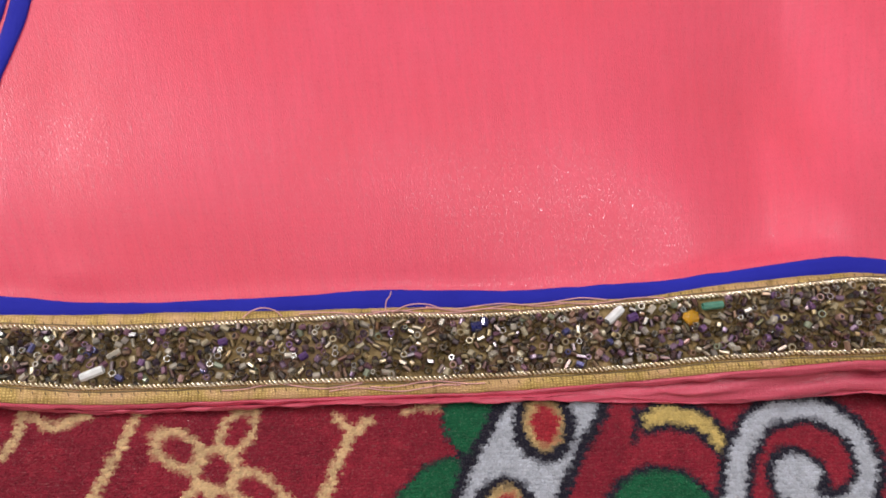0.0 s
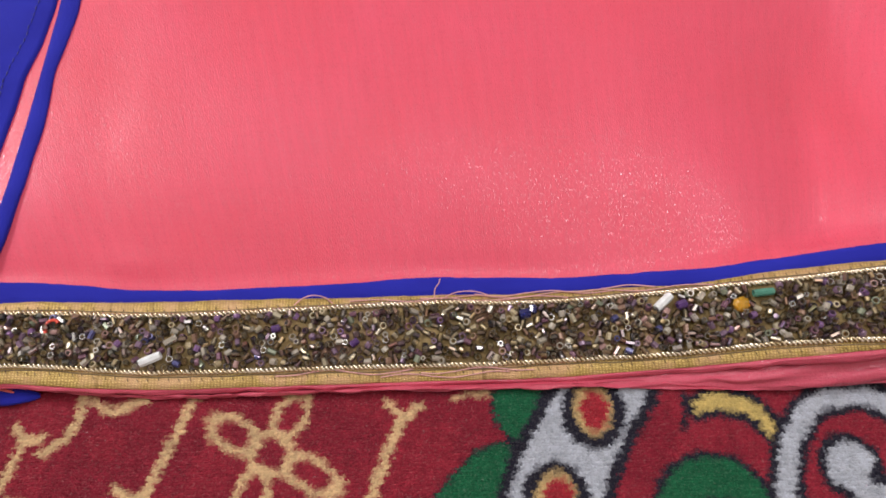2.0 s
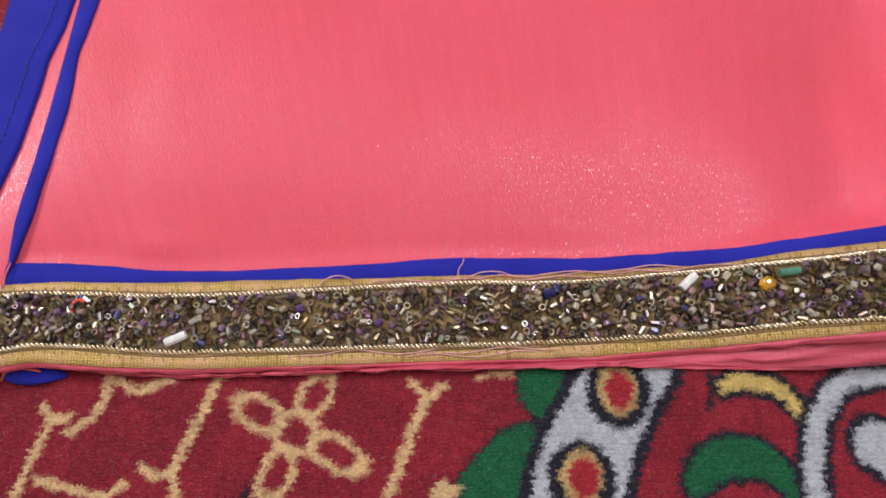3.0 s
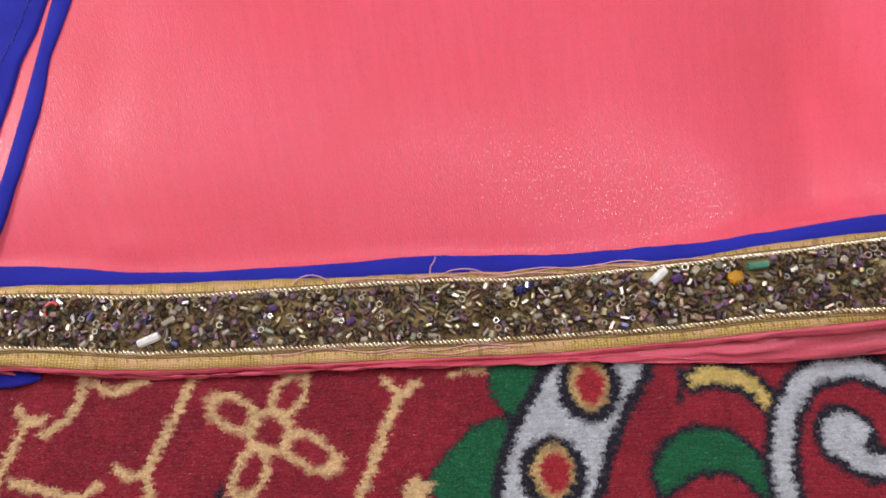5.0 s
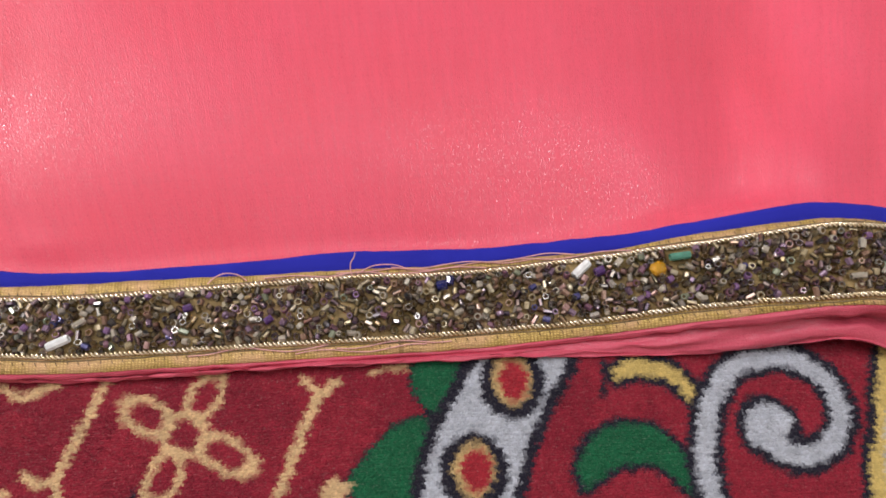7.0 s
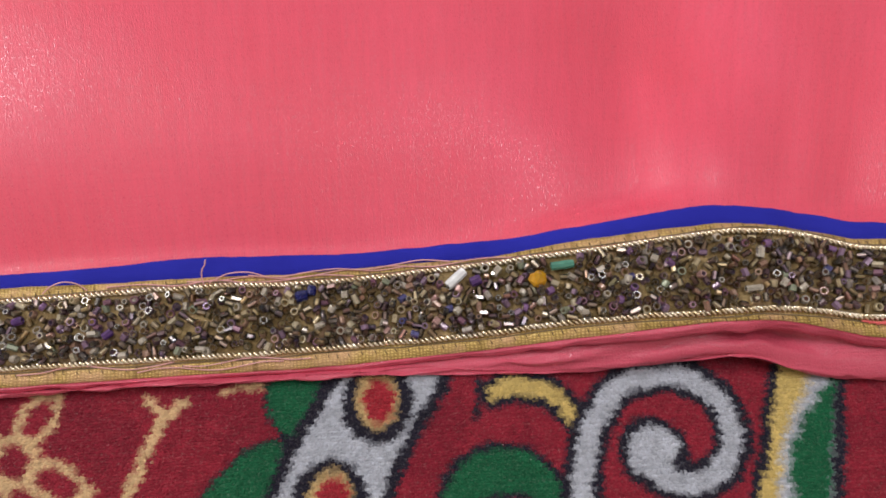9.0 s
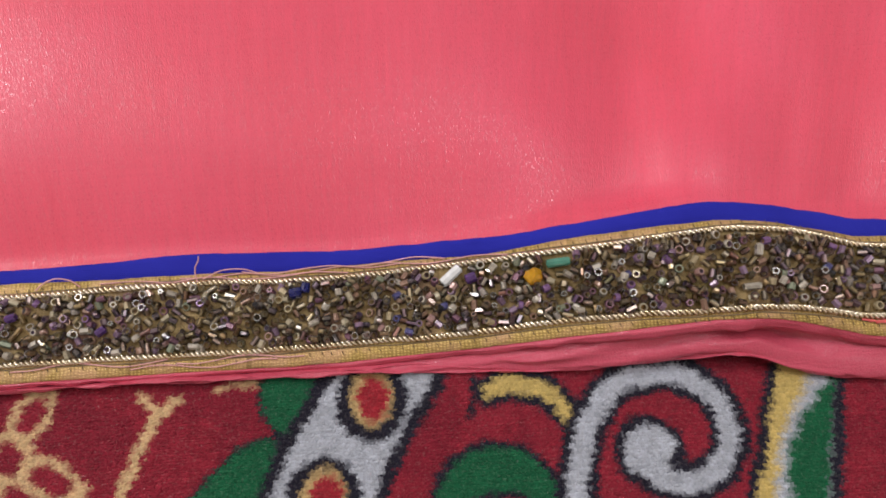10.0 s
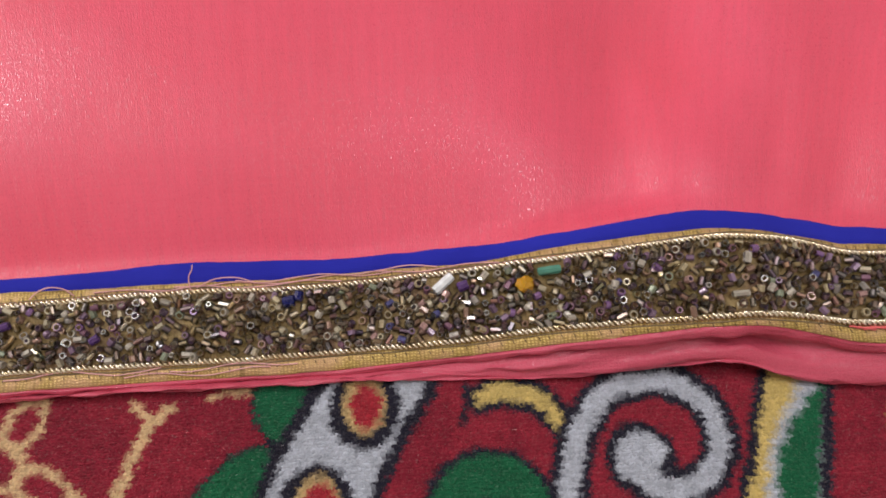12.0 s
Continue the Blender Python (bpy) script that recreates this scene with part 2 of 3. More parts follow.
def soft_line(points, step=0.8):
    """A smooth curve through the given points (Catmull-Rom), evenly sampled by parameter."""
    p = np.asarray(points, float)
    p = np.vstack([2 * p[0] - p[1], p, 2 * p[-1] - p[-2]])
    out = []
    for i in range(1, len(p) - 2):
        n = max(2, int(np.linalg.norm(p[i + 1] - p[i]) / step))
        for u in np.linspace(0, 1, n, endpoint=False):
            a, b, c, d = p[i - 1], p[i], p[i + 1], p[i + 2]
            out.append(0.5 * (2 * b + (c - a) * u + (2 * a - 5 * b + 4 * c - d) * u * u + (3 * b - a - 3 * c + d) * u ** 3))
    out.append(p[-2])
    return np.array(out)


def smooth_noise(x, y, size, seed):
    """Fractal-free value noise on arrays, -1 to 1."""
    g = np.random.RandomState(seed).uniform(-1, 1, (64, 64))
    u, v = np.asarray(x) / size + 1000.0, np.asarray(y) / size + 1000.0
    i, j = np.floor(u).astype(int), np.floor(v).astype(int)
    fu, fv = u - i, v - j
    fu, fv = fu * fu * (3 - 2 * fu), fv * fv * (3 - 2 * fv)
    a, b = g[i % 64, j % 64], g[(i + 1) % 64, j % 64]
    c, d = g[i % 64, (j + 1) % 64], g[(i + 1) % 64, (j + 1) % 64]
    return (a * (1 - fu) + b * fu) * (1 - fv) + (c * (1 - fu) + d * fu) * fv


# ---- plan of the border, in millimetres: y of each seam line along x ----
XS = [-170, -150, -138, -126, -114, -102, -90, -78, -66, -54, -42, -30, -18, -6, 6, 18, 30, 42, 54, 66, 78, 90, 98, 106, 114, 122, 130, 138, 150, 175]
BLUE_TOP = [18.8, 19.3, 20.2, 21.0, 21.3, 20.4, 19.3, 18.7, 18.6, 18.8, 19.1, 19.6, 20.5, 20.6, 20.1, 19.4, 19.3, 19.8, 19.9, 19.8, 20.7, 22.0, 22.7, 23.2, 22.1, 21.3, 19.9, 17.9, 17.2, 17.7]
BLUE_BOT = [12.7, 13.5, 14.9, 15.6, 16.0, 15.9, 15.9, 16.0, 15.9, 15.8, 15.9, 15.9, 16.1, 15.8, 15.4, 15.6, 16.1, 16.3, 16.2, 16.6, 17.5, 18.3, 18.5, 18.7, 18.1, 17.2, 15.9, 14.0, 13.5, 13.9]
CORD_TOP = [9.2, 10.1, 11.7, 12.7, 13.0, 12.7, 12.2, 12.0, 12.1, 12.4, 12.8, 13.1, 13.5, 13.5, 13.2, 12.8, 13.2, 13.8, 14.2, 14.5, 14.8, 15.3, 15.9, 16.5, 16.4, 15.7, 14.3, 11.5, 11.2, 11.7]
CORD_BOT = [-6.6, -5.9, -3.8, -1.5, 0.1, -0.4, -1.7, -2.4, -2.4, -2.3, -2.1, -2.2, -2.4, -2.3, -2.3, -2.0, -1.7, -1.7, -1.5, -0.9, -0.7, -0.7, -1.0, -1.1, -0.9, -1.5, -2.6, -4.0, -3.9, -3.6]
TAPE_BOT = [-10.8, -10.2, -8.6, -5.7, -4.0, -5.2, -5.9, -6.3, -6.3, -6.2, -6.1, -6.1, -5.8, -5.9, -6.0, -5.9, -5.5, -5.1, -4.7, -4.3, -3.9, -3.4, -3.1, -2.9, -3.0, -4.1, -5.9, -7.9, -8.4, -8.2]
HEM_BOT = [-11.3, -10.2, -8.3, -5.6, -4.7, -6.5, -7.4, -8.3, -8.4, -8.2, -8.1, -8.0, -8.0, -8.2, -8.3, -8.4, -8.3, -8.5, -9.1, -9.8, -9.9, -9.7, -9.2, -9.2, -9.9, -12.5, -14.6, -16.1, -16.4, -16.2]
FINE = np.arange(-170, 175.01, 0.5)


def seam(ys, blur=2.5):
    y = np.interp(FINE, XS, ys)
    k = np.exp(-0.5 * (np.arange(-20, 21) * 0.5 / blur) ** 2)
    return np.convolve(np.pad(y, 20, mode="edge"), k / k.sum(), "valid")


L_BT, L_BB, L_CT, L_CB, L_TB, L_HB = (seam(v) for v in (BLUE_TOP, BLUE_BOT, CORD_TOP, CORD_BOT, TAPE_BOT, HEM_BOT))


def at(line, x):
    return np.interp(x, FINE, line)


LIFT_X = [-170, -130, -102, -85, -60, -30, 0, 30, 50, 60, 70, 85, 100, 112, 125, 140, 175]
LIFT_Z = [8, 8, 7, 5, 4, 3.5, 3, 3, 4.5, 5.5, 8.5, 10, 11.5, 12.5, 11, 9, 8]
L_LIFT = np.convolve(np.pad(np.interp(FINE, LIFT_X, LIFT_Z), 30, mode="edge"), np.hanning(61) / np.hanning(61).sum(), "valid")


def raised(x):
    """Height of the border over the blanket: low in the middle, pushed up by the folds at its ends."""
    return np.interp(x, FINE, L_LIFT)


def tape_z(x, y):
    """Height of the border's face, rounded down a little at its front edge."""
    v = (at(L_BB, x) - y) / (at(L_BB, x) - at(L_TB, x))
    return raised(x) - 1.0 * np.clip(v, 0.0, 1.15) ** 2 + 0.2 * smooth_noise(x, y, 14.0, 3)


def crease(x, y, ax, ay, bx, by, depth, left, right):
    """A soft fold along a line: a long slope on its left, a short one on its right."""
    ex, ey = bx - ax, by - ay
    n = math.hypot(ex, ey)
    d = ((x - ax) * ey - (y - ay) * ex) / n
    u = ((x - ax) * ex + (y - ay) * ey) / n
    fade = 1 / (1 + np.exp(-(u + 6) / 8)) / (1 + np.exp((u - n - 20) / 12))
    return -depth * fade * np.where(d < 0, np.exp(-((np.sqrt(d * d + 16) - 4) / left) ** 1.3), np.exp(-(d / right) ** 2))


def rise(d):
    """The cloth climbs from the border to the flat top of the stack and bends over there."""
    return 3.5 - 0.18 * 5.0 * np.log1p(np.exp((21.0 - d) / 5.0))


def cloth_z(x, y):
    d = np.maximum(y - at(L_BT, x), 0.0)
    near = np.exp(-(d / 4.0) ** 2)
    keep = np.exp(-(d / 34.0) ** 2)
    z = raised(x) * keep + 8.0 * (1 - keep) + rise(d)
    z = z + 0.5 * smooth_noise(x, y, 42.0, 5) + (0.10 + 0.20 / (1 + np.exp((85 - x) / 12))) * smooth_noise(x, y, 15.0, 6)
    z = z + crease(x, y, 91, 12, 93, 46, 6.0, 17, 9) + crease(x, y, 107, 58, 111, 96, 8.5, 24, 15)
    z = z + crease(x, y, 136, 15, 149, 53, 2.0, 14, 8) + crease(x, y, 124, 24, 127, 34, 1.2, 6, 4) + crease(x, y, 103, 23, 104, 29, 0.7, 4, 3)
    z = z + crease(x, y, -98, 19, -97, 88, 0.45, 7, 9) + crease(x, y, 30, 60, 36, 110, 0.8, 22, 12)
    z = z + 0.5 * np.exp(-((x + 86) / 8.0) ** 2 - ((y - 25) / 4.5) ** 2) + 0.7 * np.exp(-((x - 128) / 7.0) ** 2 - ((y - 26) / 4.0) ** 2)
    return z * (1 - near) + (raised(x) - 0.1) * near


# ---- room ----
def box_mesh(name, lo, hi, material):
    bm = bmesh.new()
    bmesh.ops.create_cube(bm, size=1.0)
    for v in bm.verts:
        v.co = Vector([lo[k] + (v.co[k] + 0.5) * (hi[k] - lo[k]) for k in range(3)])
    me = bpy.data.meshes.new(name)
    bm.to_mesh(me)
    bm.free()
    me.materials.append(material)
    return me


M_WALL = wall_paint("cream_wall_paint", (0.72, 0.68, 0.62))
M_CEIL = wall_paint("white_ceiling_paint", (0.80, 0.79, 0.77))
M_FLOOR = wall_paint("pale_floor_tile", (0.45, 0.41, 0.36))
X0, X1, Y0, Y1, H = -1.9, 1.9, -1.7, 2.1, 2.65
for nm, lo, hi, m in (
    ("floor", (X0, Y0, -0.10), (X1, Y1, -0.006), M_FLOOR),
    ("ceiling", (X0, Y0, H), (X1, Y1, H + 0.1), M_CEIL),
    ("wall_north", (X0, Y1, -0.10), (X1, Y1 + 0.1, H + 0.1), M_WALL),
    ("wall_south", (X0, Y0 - 0.1, -0.10), (X1, Y0, H + 0.1), M_WALL),
    ("wall_east", (X1, Y0 - 0.1, -0.10), (X1 + 0.1, Y1 + 0.1, H + 0.1), M_WALL),
    ("wall_west", (X0 - 0.1, Y0 - 0.1, -0.10), (X0, Y1 + 0.1, H + 0.1), M_WALL),
):
    tagged(new(nm, box_mesh(nm, lo, hi, m)), "plain painted " + nm.split("_")[0] + " of the room", nm.split("_")[0], kind="structure")

# ---- printed blanket ----
RED, DARKRED = (0.250, 0.016, 0.034), (0.215, 0.013, 0.030)
GOLD, NAVY, WHITE, GREEN, CREAM = (0.61, 0.43, 0.24), (0.014, 0.013, 0.026), (0.42, 0.45, 0.52), (0.008, 0.105, 0.046), (0.55, 0.42, 0.15)


def seg_dist(x, y, pts, closed=False):
    d = np.full(x.shape, 1e9)
    p = list(pts) + ([pts[0]] if closed else [])
    for (ax, ay), (bx, by) in zip(p, p[1:]):
        ex, ey = bx - ax, by - ay
        u = np.clip(((x - ax) * ex + (y - ay) * ey) / (ex * ex + ey * ey + 1e-9), 0, 1)
        d = np.minimum(d, np.hypot(x - ax - u * ex, y - ay - u * ey))
    return d


def poly(x, y, pts):
    """Signed distance to a polygon, negative inside."""
    inside = np.zeros(x.shape, bool)
    for (ax, ay), (bx, by) in zip(pts, pts[1:] + pts[:1]):
        if ay != by:
            inside ^= ((ay > y) != (by > y)) & (x < (bx - ax) * (y - ay) / (by - ay) + ax)
    d = seg_dist(x, y, pts, True)
    return np.where(inside, -d, d)


def oval(x, y, cx, cy, rx, ry, turn=0.0):
    c, s = math.cos(turn), math.sin(turn)
    u, v = (x - cx) * c + (y - cy) * s, -(x - cx) * s + (y - cy) * c
    return (np.hypot(u / rx, v / ry) - 1) * min(rx, ry)


def curve2(pts):
    return [tuple(p) for p in soft_line(pts, 1.5)]


FLOWER_AT = (-48.8, -22.0)
PETALS = [(-41.5, -6.7), (-65.0, -13.7), (-31.4, -31.0), (-56.3, -38.2)]
STROKES = [  # gold lines: points and half width
    ([(-16.9, -13.5), (-20.6, -22.7), (-26.2, -37.0), (-28.7, -43.3)], 1.39),
    ([(-20.8, -10.5), (-17.1, -14.4)], 1.23), ([(-12.3, -11.6), (-17.1, -14.4)], 1.31),
    ([(-68.3, -6.0), (-73.1, -18.2), (-78.8, -31.0)], 1.31),
    ([(-85.9, -29.4), (-81.8, -31.2), (-78.7, -30.6), (-77.0, -36.3)], 1.31),
    ([(-109.6, -16.8), (-112.6, -24.7), (-117.1, -38.8)], 1.39),
    ([(-112.7, -13.3), (-109.6, -17.3), (-105.6, -16.4)], 1.23),
    ([(-105.2, -20.5), (-100.5, -17.4), (-97.2, -12.4), (-96.7, -5.9)], 1.39),
    ([(-94.3, -8.2), (-88.5, -10.9), (-81.3, -7.8)], 1.31),
    ([(-111.0, -31.4), (-103.0, -33.3), (-94.7, -35.6), (-89.9, -33.3)], 1.39),
    ([(-4.5, -10.2), (0.5, -8.7), (5.8, -9.5)], 0.80),
    ([(-135.1, -11.7), (-130.5, -18.7), (-124.4, -20.4)], 1.31),
    ([(-149.8, 90.0), (-145.9, 97.7), (-151.7, 101.5)], 2.2),
]
LEAF_A = [(7.1, -4.5), (5.7, -11.8), (6.3, -16.5), (10.3, -20.5), (14.6, -18.2), (17.9, -10.7), (20.7, -4.4)]
LEAF_B = [(-11.0, -34.6), (-6.9, -30.3), (-2.9, -25.9), (1.7, -22.7), (6.9, -21.3), (10.2, -22.4), (8.5, -29.1), (6.1, -37.2), (4.5, -49.8), (-7.9, -49.6), (-8.5, -39.4)]
STRIPE = [(24.9, -4.4), (21.4, -9.5), (16.1, -17.2), (11.6, -25.0), (8.0, -33.9), (5.8, -44.5), (5.2, -55.3), (26.7, -55.4), (27.0, -45.4), (28.2, -39.4), (32.9, -27.2), (38.3, -18.3), (43.4, -10.7), (47.0, -3.9)]
BUD = [(-16.3, -36.3), (-13.6, -33.4), (-9.7, -35.3), (-11.3, -41.3), (-15.4, -43.3)]
CRESCENT = [(54.7, -12.8), (58.5, -11.0), (62.4, -10.7), (66.8, -11.7), (70.6, -14.0), (73.6, -17.7), (74.6, -21.0), (72.8, -22.1), (70.2, -18.6), (67.1, -15.9), (60.9, -14.4), (55.3, -15.5)]
SICKLE = [(42.9, -35.9), (44.7, -31.8), (47.4, -28.7), (51.5, -26.4), (55.8, -25.7), (60.6, -26.4), (65.1, -29.1), (68.9, -34.3), (70.7, -40.9), (68.3, -42.0), (65.2, -37.8), (60.1, -35.1), (54.1, -34.9), (49.2, -36.9), (44.8, -39.7)]
SPIRAL = [(74.1, -50.8), (73.0, -37.7), (74.1, -29.9), (77.2, -21.9), (82.5, -15.2), (89.8, -12.5), (97.9, -12.7), (104.1, -16.5), (107.2, -23.0), (106.1, -29.5), (101.0, -34.3), (94.8, -35.6), (90.6, -33.7)]
SIDE_YELLOW = [(123.2, -5.4), (120.3, -13.5), (116.5, -22.9), (114.3, -30.0), (110.9, -39.1), (109.0, -49.9), (145.5, -48.8), (134.3, -5.0)]
SIDE_WHITE = [(129.1, -5.3), (127.0, -14.3), (123.1, -20.8), (119.2, -25.4), (116.9, -31.1), (114.7, -39.3), (114.4, -49.8), (145.5, -48.8), (133.4, -5.1)]
SIDE_GREEN = [(134.3, -12.3), (130.2, -16.8), (123.8, -23.4), (120.0, -29.1), (118.4, -33.6), (118.3, -39.6), (121.6, -49.5), (124.9, -49.4), (125.8, -39.9), (130.5, -23.9), (132.8, -16.6)]
SIDE_LINE = [(135.3, -5.0), (133.8, -15.6), (131.7, -23.9), (127.3, -39.8), (126.1, -49.4)]


def dye(x, y):
    """Colour of the print at (x, y) in millimetres."""
    n = x.shape[0]
    rs = np.random.RandomState(11)
    x = x + rs.normal(0, 0.16, n) + 0.6 * smooth_noise(x, y, 1.8, 21)
    y = y + rs.normal(0, 0.20, n) + 0.6 * smooth_noise(x, y, 1.8, 22)
    x = x + 0.6 * (2 * np.abs(2 * ((y / 1.9) % 1.0) - 1) - 1)
    c = np.empty((n, 3))
    c[:] = RED
    c[smooth_noise(x, y, 9.0, 23) > 0.15] = DARKRED

    def paint(d, limit, colour, soft=1.3):
        w = np.clip((limit - d) / soft + 0.5, 0, 1)[:, None]
        c[:] = c * (1 - w) + np.array(colour) * w

    for pts, half in STROKES:
        paint(seg_dist(x, y, curve2(pts)), 0.78 * half, GOLD)
    for tip in PETALS:
        dx, dy = tip[0] - FLOWER_AT[0], tip[1] - FLOWER_AT[1]
        long, turn = math.hypot(dx, dy), math.atan2(dy, dx)
        d = oval(x, y, FLOWER_AT[0] + 0.575 * dx, FLOWER_AT[1] + 0.575 * dy, 0.36 * long, 3.5, turn)
        paint(np.abs(d), 0.85, GOLD)
    d = np.hypot(x - FLOWER_AT[0], y - FLOWER_AT[1])
    paint(np.abs(d - 5.0), 0.9, GOLD)
    paint(d, 3.4, DARKRED)
    paint(poly(x, y, [(-62.8, -39.9), (-60.2, -33.3), (-57.6, -39.8)]), 0.0, NAVY)
    # leaves and the white band with its eyes
    d_stripe = poly(x, y, STRIPE)
    d_leaf = np.minimum(poly(x, y, LEAF_A), poly(x, y, LEAF_B))
    right_of_red = (d_leaf < 2.6) & (x > 9.0) & (d_stripe > 0)
    c[right_of_red] = NAVY
    paint(d_leaf, 0.5, NAVY)
    paint(d_leaf, -0.25, GREEN)
    paint(poly(x, y, BUD), 0.0, GOLD)
    paint(d_stripe, 3.0, NAVY)
    paint(d_stripe, 0.0, WHITE)
    for ex, ey in ((30.2, -14.1), (19.3, -34.4)):
        paint(oval(x, y, ex, ey, 8.0, 9.0), 0.0, NAVY)
        paint(oval(x, y, ex, ey + 0.4, 4.9, 6.2), 0.0, (0.50, 0.36, 0.17))
        paint(oval(x, y, ex + 0.5, ey + 0.2, 3.5, 4.8), 0.0, (0.32, 0.020, 0.034))
    # crescents
    paint(poly(x, y, CRESCENT), 2.0, NAVY)
    paint(poly(x, y, CRESCENT), 0.0, CREAM)
    paint(seg_dist(x, y, curve2([(52.9, -10.8), (52.6, -14.8), (51.7, -18.4)])), 0.8, NAVY)
    d = poly(x, y, SICKLE)
    paint(d, 1.6, NAVY)
    paint(d, 0.0, GREEN)
    # scroll
    d = np.minimum(seg_dist(x, y, curve2(SPIRAL)) - 2.15, oval(x, y, 89.5, -28.6, 5.6, 5.8))
    paint(d, 2.2, NAVY)
    paint(d, 0.0, WHITE)
    paint(seg_dist(x, y, [(93.6, -31.5), (97.1, -28.8)]), 0.9, NAVY)
    # side border
    d = poly(x, y, SIDE_YELLOW)
    left_side = seg_dist(x, y, SIDE_YELLOW[:6])
    paint(left_side, 2.3, NAVY)
    keep = seg_dist(x, y, SIDE_LINE)
    inner = np.maximum(d, poly(x, y, [(92.8, -6.2)] + SIDE_LINE + [(99.9, -50.1)]))
    paint(inner, 0.0, CREAM)
    paint(np.maximum(inner, poly(x, y, SIDE_WHITE)), 0.0, WHITE, 2.6)
    paint(np.maximum(inner, poly(x, y, SIDE_GREEN)), 0.3, GREEN, 2.0)
    paint(keep, 1.3, NAVY)
    paint(seg_dist(x, y, [(147.5, -21.5), (145.9, -37.9)]), 1.6, CREAM)
    c *= (1 + 0.10 * smooth_noise(x, y, 1.6, 24) + 0.14 * smooth_noise(x, y * 0.6, 0.8, 25))[:, None]
    return c


def colour_mesh(me, c):
    a = me.color_attributes.new("dye", "FLOAT_COLOR", "POINT")
    a.data.foreach_set("color", np.concatenate([c, np.ones((len(c), 1))], 1).ravel())


def ground_z(x, y):
    return 0.35 * smooth_noise(x, y, 30.0, 31)


def build_blanket():
    gx = np.concatenate([np.linspace(-750, -190, 30), np.arange(-185, 165, 0.7), np.linspace(170, 750, 30)])
    gy = np.concatenate([np.linspace(-650, -62, 30), np.arange(-60, 2, 0.7), np.arange(6, 76, 6.0), np.arange(76, 130, 1.4), np.linspace(135, 750, 25)])
    x, y = np.meshgrid(gx, gy)
    xf, yf = x.ravel(), y.ravel()
    edge = np.minimum(np.minimum(xf + 750, 750 - xf), np.minimum(yf + 650, 750 - yf))
    z = ground_z(xf, yf) - 3.5 * np.exp(-edge / 4.0) - 0.4
    me = mesh_of("blanket", np.stack([xf, yf, z], 1) * MM, grid_faces(len(gy), len(gx)), M_BLANKET)
    colour_mesh(me, dye(xf, yf))
    ob = tagged(new("blanket", me), "dark red fleece blanket printed with flowers and white scrolls", "blanket")
    rs = np.random.RandomState(8)
    sets = []
    for x0, x1, y0, y1 in ((-165, 150, -58, 0), (-172, -135, 78, 125)):
        px, py = np.meshgrid(np.arange(x0, x1, 0.48), np.arange(y0, y1, 0.56))
        sets.append((px.ravel(), py.ravel()))
    tx = np.concatenate([s[0] for s in sets])
    ty = np.concatenate([s[1] for s in sets])
    n = len(tx)
    tx, ty = tx + rs.normal(0, 0.09, n), ty + rs.normal(0, 0.10, n)
    base = np.stack([tx, ty, ground_z(tx, ty) - 0.5], 1)
    tilt = rs.normal(0, 0.19, (n, 2)) + np.array((-0.06, -0.12))
    tip = base + np.stack([tilt[:, 0], tilt[:, 1], rs.uniform(0.54, 0.80, n) + 0.07 * np.sin(ty * 6.283 / 1.25)], 1)
    turn = rs.uniform(0, 6.28, n)
    verts = np.empty((n, 5, 3))
    for k in range(4):
        a = turn + k * 1.571
        verts[:, k] = base + np.stack([0.54 * np.cos(a), 0.58 * np.sin(a), 0 * a], 1)
    verts[:, 4] = tip
    i = np.arange(n)[:, None, None] * 5
    f = np.array([(0, 1, 4), (1, 2, 4), (2, 3, 4), (3, 0, 4)])[None] + i
    pile = mesh_of("fleece_nap", verts.reshape(-1, 3) * MM, f.reshape(-1, 3), M_BLANKET)
    colour_mesh(pile, np.repeat(dye(tx, ty) * (rs.uniform(0.92, 1.10, n) + 0.05 * np.sin(ty * 6.283 / 1.25))[:, None], 5, 0))
    tagged(part("fleece_nap", pile, ob, "short brushed pile"), kind="stuff")
    return ob


build_blanket()

# ---- folded sari ----
sari = tagged(new("sari"), "folded coral pink sari with blue piping and beaded gold border", "sari")
XR, YB = 420.0, 420.0


def build_panel():
    """Top layer of the cloth, with turned-down back and side."""
    gx = np.concatenate([np.arange(-128, 176, 1.5), np.linspace(180, XR, 50)])
    rows = 130
    v = np.linspace(0, 1, rows) ** 1.5
    x = np.repeat(gx[None], rows, 0)
    y0 = at(L_BT, gx) - 1.2
    side = -128.0
    y = y0[None] + v[:, None] * (YB - y0[None])
    edge = np.interp(y, [14, 20, 32, 48, 65, 84, 104, 420], [-124.2, -123.3, -121.0, -118.2, -116.7, -115.9, -114.1, -111.0])
    x = x + np.where(gx[None] <= side + 40, (1 - (gx[None] - side) / 40) * (edge - side), 0)
    z = cloth_z(x, y)
    z = z - np.where(x > XR - 12, (x - XR + 12) ** 2 / 20, 0) - np.where(y > YB - 12, (y - YB + 12) ** 2 / 20, 0)
    top = np.stack([x, y, z], -1).reshape(-1, 3)
    me = mesh_of("top_panel", top * MM, grid_faces(rows, len(gx)), M_PINK)
    ob = part("top_panel", me, sari, "smooth coral pink tissue cloth with a soft sheen")
    mod = ob.modifiers.new("thickness", "SOLIDIFY")
    mod.thickness, mod.offset = 0.0006, -1
    return ob


